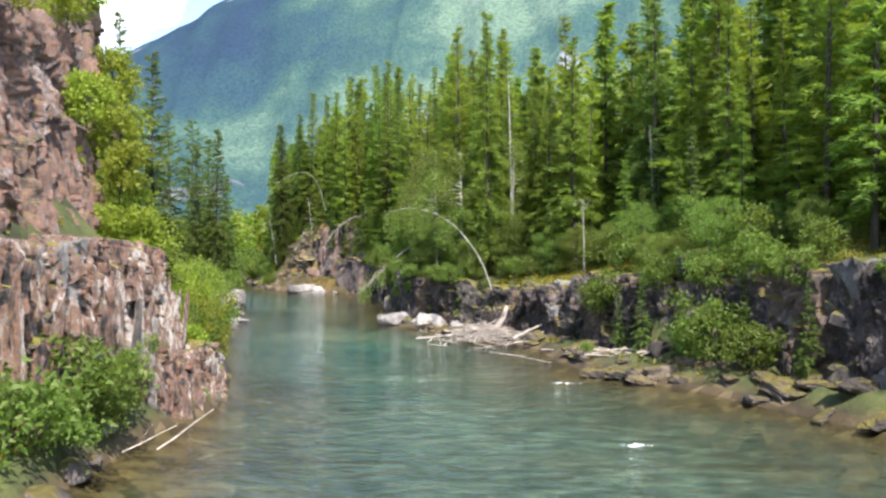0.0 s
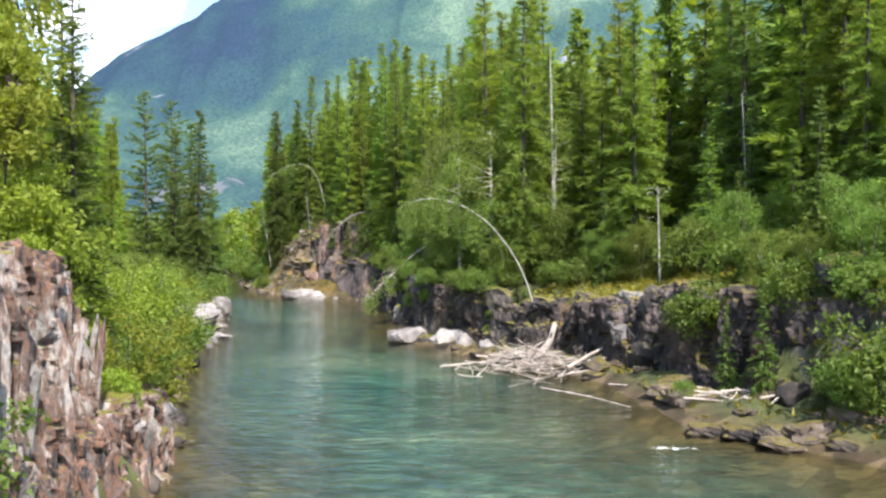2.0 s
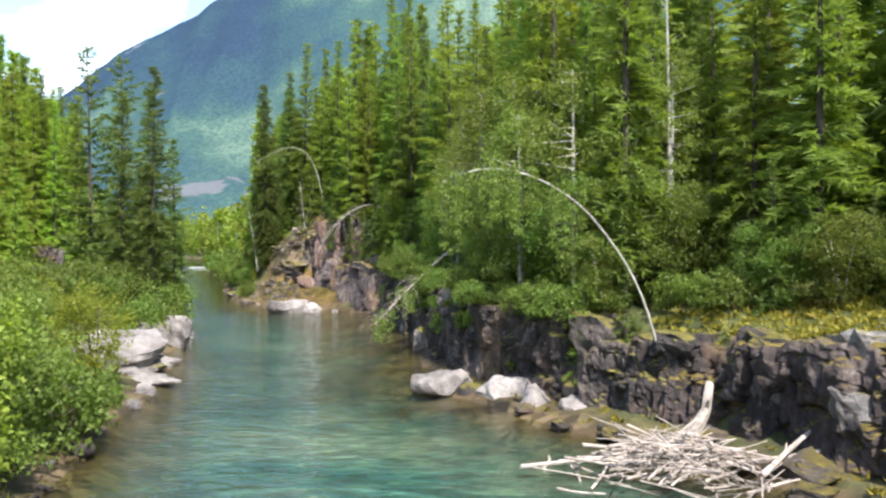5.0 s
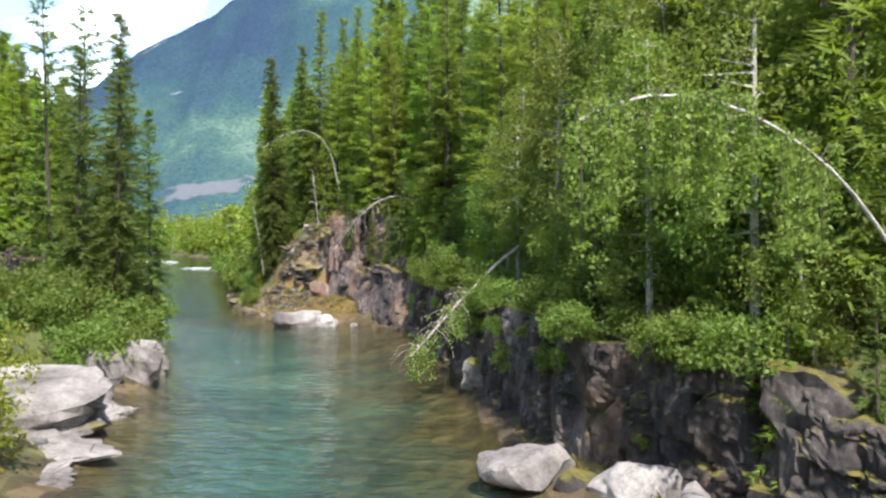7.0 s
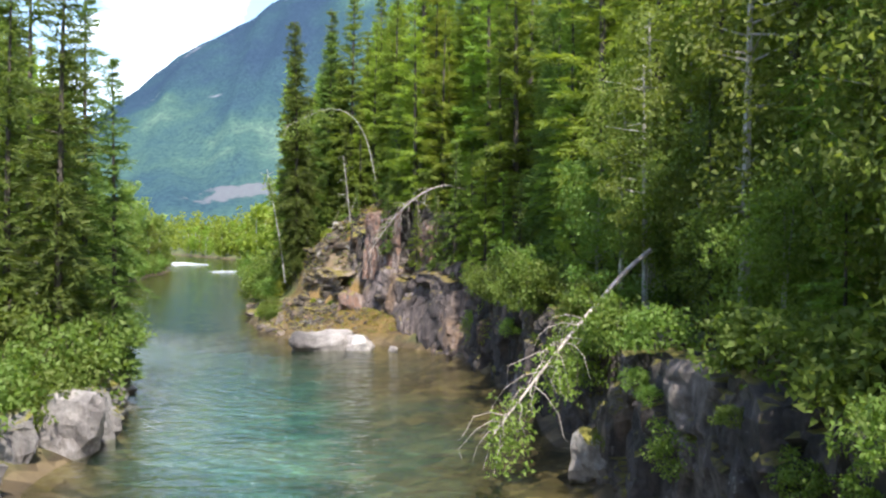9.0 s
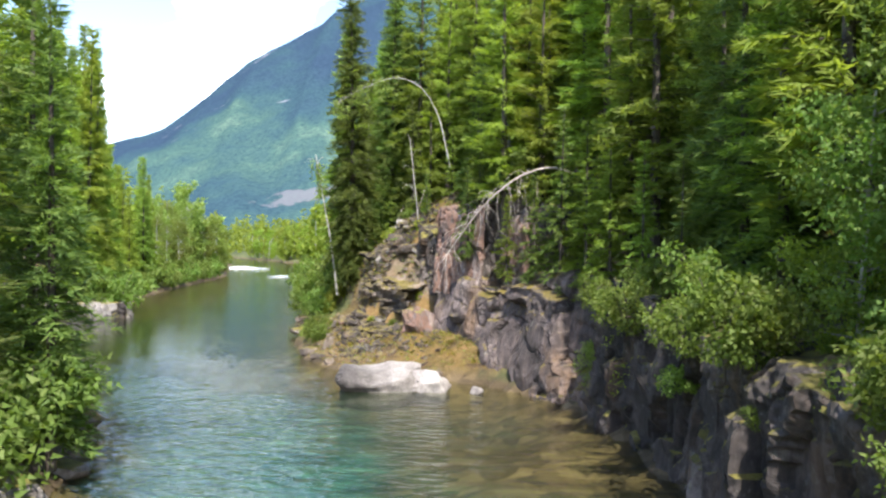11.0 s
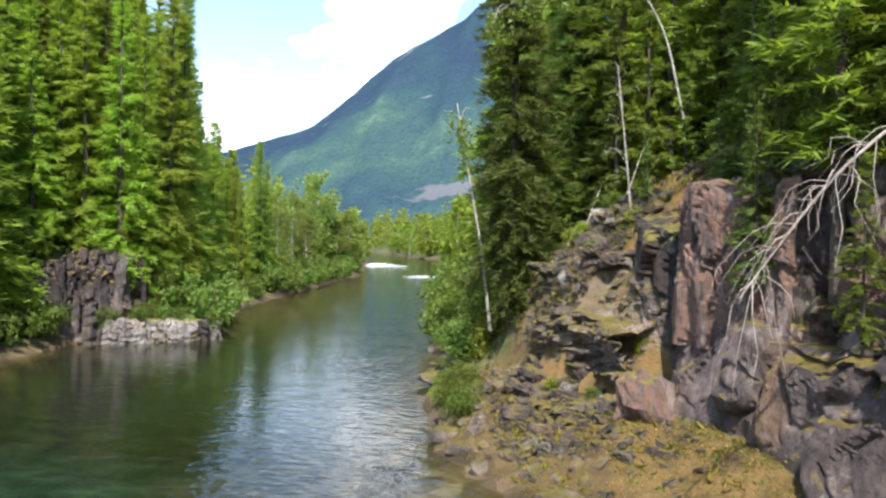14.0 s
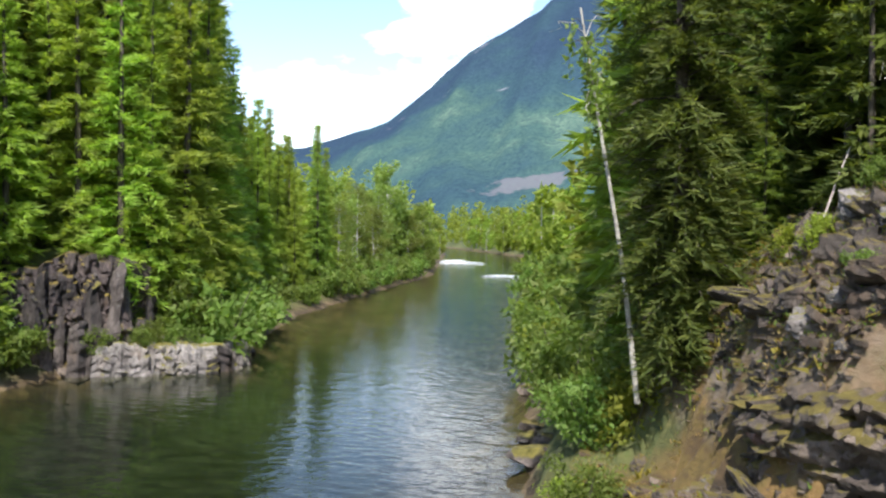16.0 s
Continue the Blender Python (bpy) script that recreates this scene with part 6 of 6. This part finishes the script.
# ---- moss, grass and foam ----
def tufts(name, label, leaf, box, count, keep, size, seed):
    """Grass and moss tufts in one mesh."""
    rng = np.random.RandomState(seed)
    p = np.column_stack([rng.uniform(box[0], box[1], count), rng.uniform(box[2], box[3], count)])
    side, d = banks(p)
    p = p[keep(p[:, 0], p[:, 1], side, d)]
    z = land(p[:, 0], p[:, 1])
    base = np.column_stack([p, z - 0.02])
    base = np.repeat(base, 7, axis=0) + rng.normal(0, 0.09, (len(base) * 7, 3)) * np.array([1, 1, 0.1])
    ax = unit(rng.normal(size=base.shape) * np.array([0.8, 0.8, 0.3]) + np.array([0, 0, 0.7]))
    sd = unit(np.cross(ax, rng.normal(size=base.shape)))
    b = Builder()
    ln = rng.uniform(0.5, 1.5, len(base)) * size
    b.needles(base, ax, sd, ln, ln * 0.35)
    return tagged(part(name, b, leaf), label, "grass", kind="stuff")


tufts("moss_and_grass", "yellow-green moss and grass along the right bank", MOSSY, (-24, 20, 30, 122), 9000, lambda x, y, s, d: (s == 1) & (d > 0.6) & (d < 10), 0.22, 3)
tufts("moss", "ochre and yellow moss covering the spit", OCHRE, (-24, -12, 103, 119), 12000, lambda x, y, s, d: (s == 1) & (d > 0.3) & (d < 9), 0.06, 6)
tufts("moss_and_grass", "green and yellow grass on the other bank", MOSSY, (-34, -7, 10, 100), 4000, lambda x, y, s, d: (s == -1) & (d > 0.8) & (d < 9), 0.25, 4)


tufts("moss", "ochre moss cushions and dry grass on the spit", DRY, (-23, -14, 104, 116), 2200, lambda x, y, s, d: (s == 1) & (d > 0.5) & (d < 9) & (np.sin(x * 2.1 + 1.3 * np.sin(y * 1.7)) * np.sin(y * 1.9 + x) > 0.0), 0.065, 12)
tufts("dry_herbs", "dry brown and green herbs among the slabs of the spit", DRY, (-24, -12, 103, 119), 2200, lambda x, y, s, d: (s == 1) & (d > 0.4) & (d < 9), 0.075, 8)
tufts("low_herbs", "low green plants among the slabs of the spit", BUSH, (-24, -12, 103, 119), 2600, lambda x, y, s, d: (s == 1) & (d > 0.4) & (d < 9), 0.09, 9)


tufts("moss_and_grass", "bright yellow-green moss and grass on the flat rock ledge", MOSSY, (2, 18, 34, 58), 9000, lambda x, y, s, d: (s == 1) & (land(x, y) > 2.6) & (d < 9), 0.2, 14)
tufts("low_herbs", "green and brown undergrowth on the slope above the spit", BUSH, (-22, -10, 108, 124), 5200, lambda x, y, s, d: (s == 1) & (d > 3.5), 0.085, 15)
tufts("moss", "olive moss cushions on the slope above the spit", MOSSY, (-23, -12, 104, 122), 7000, lambda x, y, s, d: (s == 1) & (d > 2.5) & (np.sin(x * 1.7 + 1.1 * np.sin(y * 1.3)) + np.sin(y * 1.5 + x) > 0.5), 0.055, 16)


def scree(count, seed):
    """Small broken stones strewn over the slope of the spit, too many to count."""
    rng = np.random.RandomState(seed)
    b = Builder()
    p = np.column_stack([rng.normal(-18.9, 1.9, count), rng.normal(112.0, 3.0, count)])
    side, d = banks(p)
    p = p[(side == 1) & (d > 0.8) & (d < 9)]
    faces = [(0, 1, 3, 2), (4, 6, 7, 5), (0, 4, 5, 1), (2, 3, 7, 6), (0, 2, 6, 4), (1, 5, 7, 3)]
    for (x, y), h in zip(p, land(p[:, 0], p[:, 1])):
        size = 0.04 + 0.13 * rng.rand() ** 2.5
        corner = np.array([(i, j, k) for i in (-1, 1) for j in (-1, 1) for k in (-1, 1)]) * rng.uniform(0.6, 1.0, (8, 3)) * size * np.array([1.3, 0.9, rng.uniform(0.3, 0.7)])
        a = rng.uniform(0, 2 * math.pi)
        turn = np.array([[math.cos(a), -math.sin(a), 0], [math.sin(a), math.cos(a), 0], [rng.normal(0, 0.3), rng.normal(0, 0.3), 1]])
        b.add(corner @ turn.T + np.array([x, y, h + 0.2 * size]), faces)
    return tagged(part("scree", b, ROCK_MOSS), "small broken stones strewn over the mossy slope", "stones", kind="stuff")


scree(2600, 61)


def foam(at, size, seed):
    """A ragged patch of broken white water."""
    rng = np.random.RandomState(seed)
    b = Builder()
    for k in range(26):
        c = np.array([*at, 0.03]) + np.array([*rng.normal(0, 0.4, 2), 0]) * np.array([*size, 0])
        n = 7
        r = rng.uniform(0.15, 0.45) * min(size)
        a = np.linspace(0, 2 * math.pi, n, endpoint=False)
        ring = np.column_stack([np.cos(a) * r * rng.uniform(0.6, 2.2, n), np.sin(a) * r * rng.uniform(0.4, 1.0, n), rng.uniform(-0.02, 0.0, n)]) + c
        top = c + np.array([0, 0, 0.05 * min(size)])
        b.add([*ring, top], [(i, (i + 1) % n, n) for i in range(n)])
    return tagged(part("foam", b, FOAM), "small patch of white water on the river", "foam", "foam patches", "stuff")


for k, (at, size) in enumerate([((5.8, 25.0), (0.45, 0.25)), ((5.3, 36.2), (0.8, 0.2)), ((-61, 222), (4.0, 3.0)), ((-90, 272), (5, 5)), ((-95, 284), (4, 5)), ((-52, 216), (4, 1.2))]):
    foam(at, size, k)

# ---- columns and blocks on the cliffs ----
columns(*CLIFFS["left_low"], 0.3, RED_COLUMNS + PALE_COLUMNS[:2], 1, 0.15, 0.8, 0.2, 0.9, 6)
columns(*CLIFFS["left_columns"], 0.34, RED_COLUMNS + PALE_COLUMNS[:1] + GREY_COLUMNS[:1], 2, 0.2, 0.85, 0.25, 0.9, 6)
blocks(*CLIFFS["left_columns"], 0.5, 0.8, RED_BLOCKS + LIGHT_BLOCKS[:1], 12, 0.5, 2.6)
columns(*CLIFFS["left_far"], 0.5, PALE_COLUMNS + GREY_COLUMNS[:2], 4, 0.4, 1.0, 0.3, 0.6)
columns(*CLIFFS["left_far_upper"], 0.6, GREY_COLUMNS, 5, 0.35, 0.9, 0.2, 0.9, 7)
blocks(*CLIFFS["right_wall"], 1.3, 1.9, GREY_BLOCKS, 6, 0.62, 4.0)
blocks(*CLIFFS["right_ledge"], 1.4, 1.7, GREY_BLOCKS + LIGHT_BLOCKS[:1], 7, 0.6, 2.6)
blocks(*CLIFFS["right_upper"], 1.2, 1.9, GREY_BLOCKS + LIGHT_BLOCKS[:1] + RUST_BLOCKS[:2], 8, 0.56, 2.6)
blocks(*CLIFFS["right_top"], 1.3, 1.9, GREY_BLOCKS + LIGHT_BLOCKS[:1] + RUST_BLOCKS[:2], 28, 0.56, 2.6)
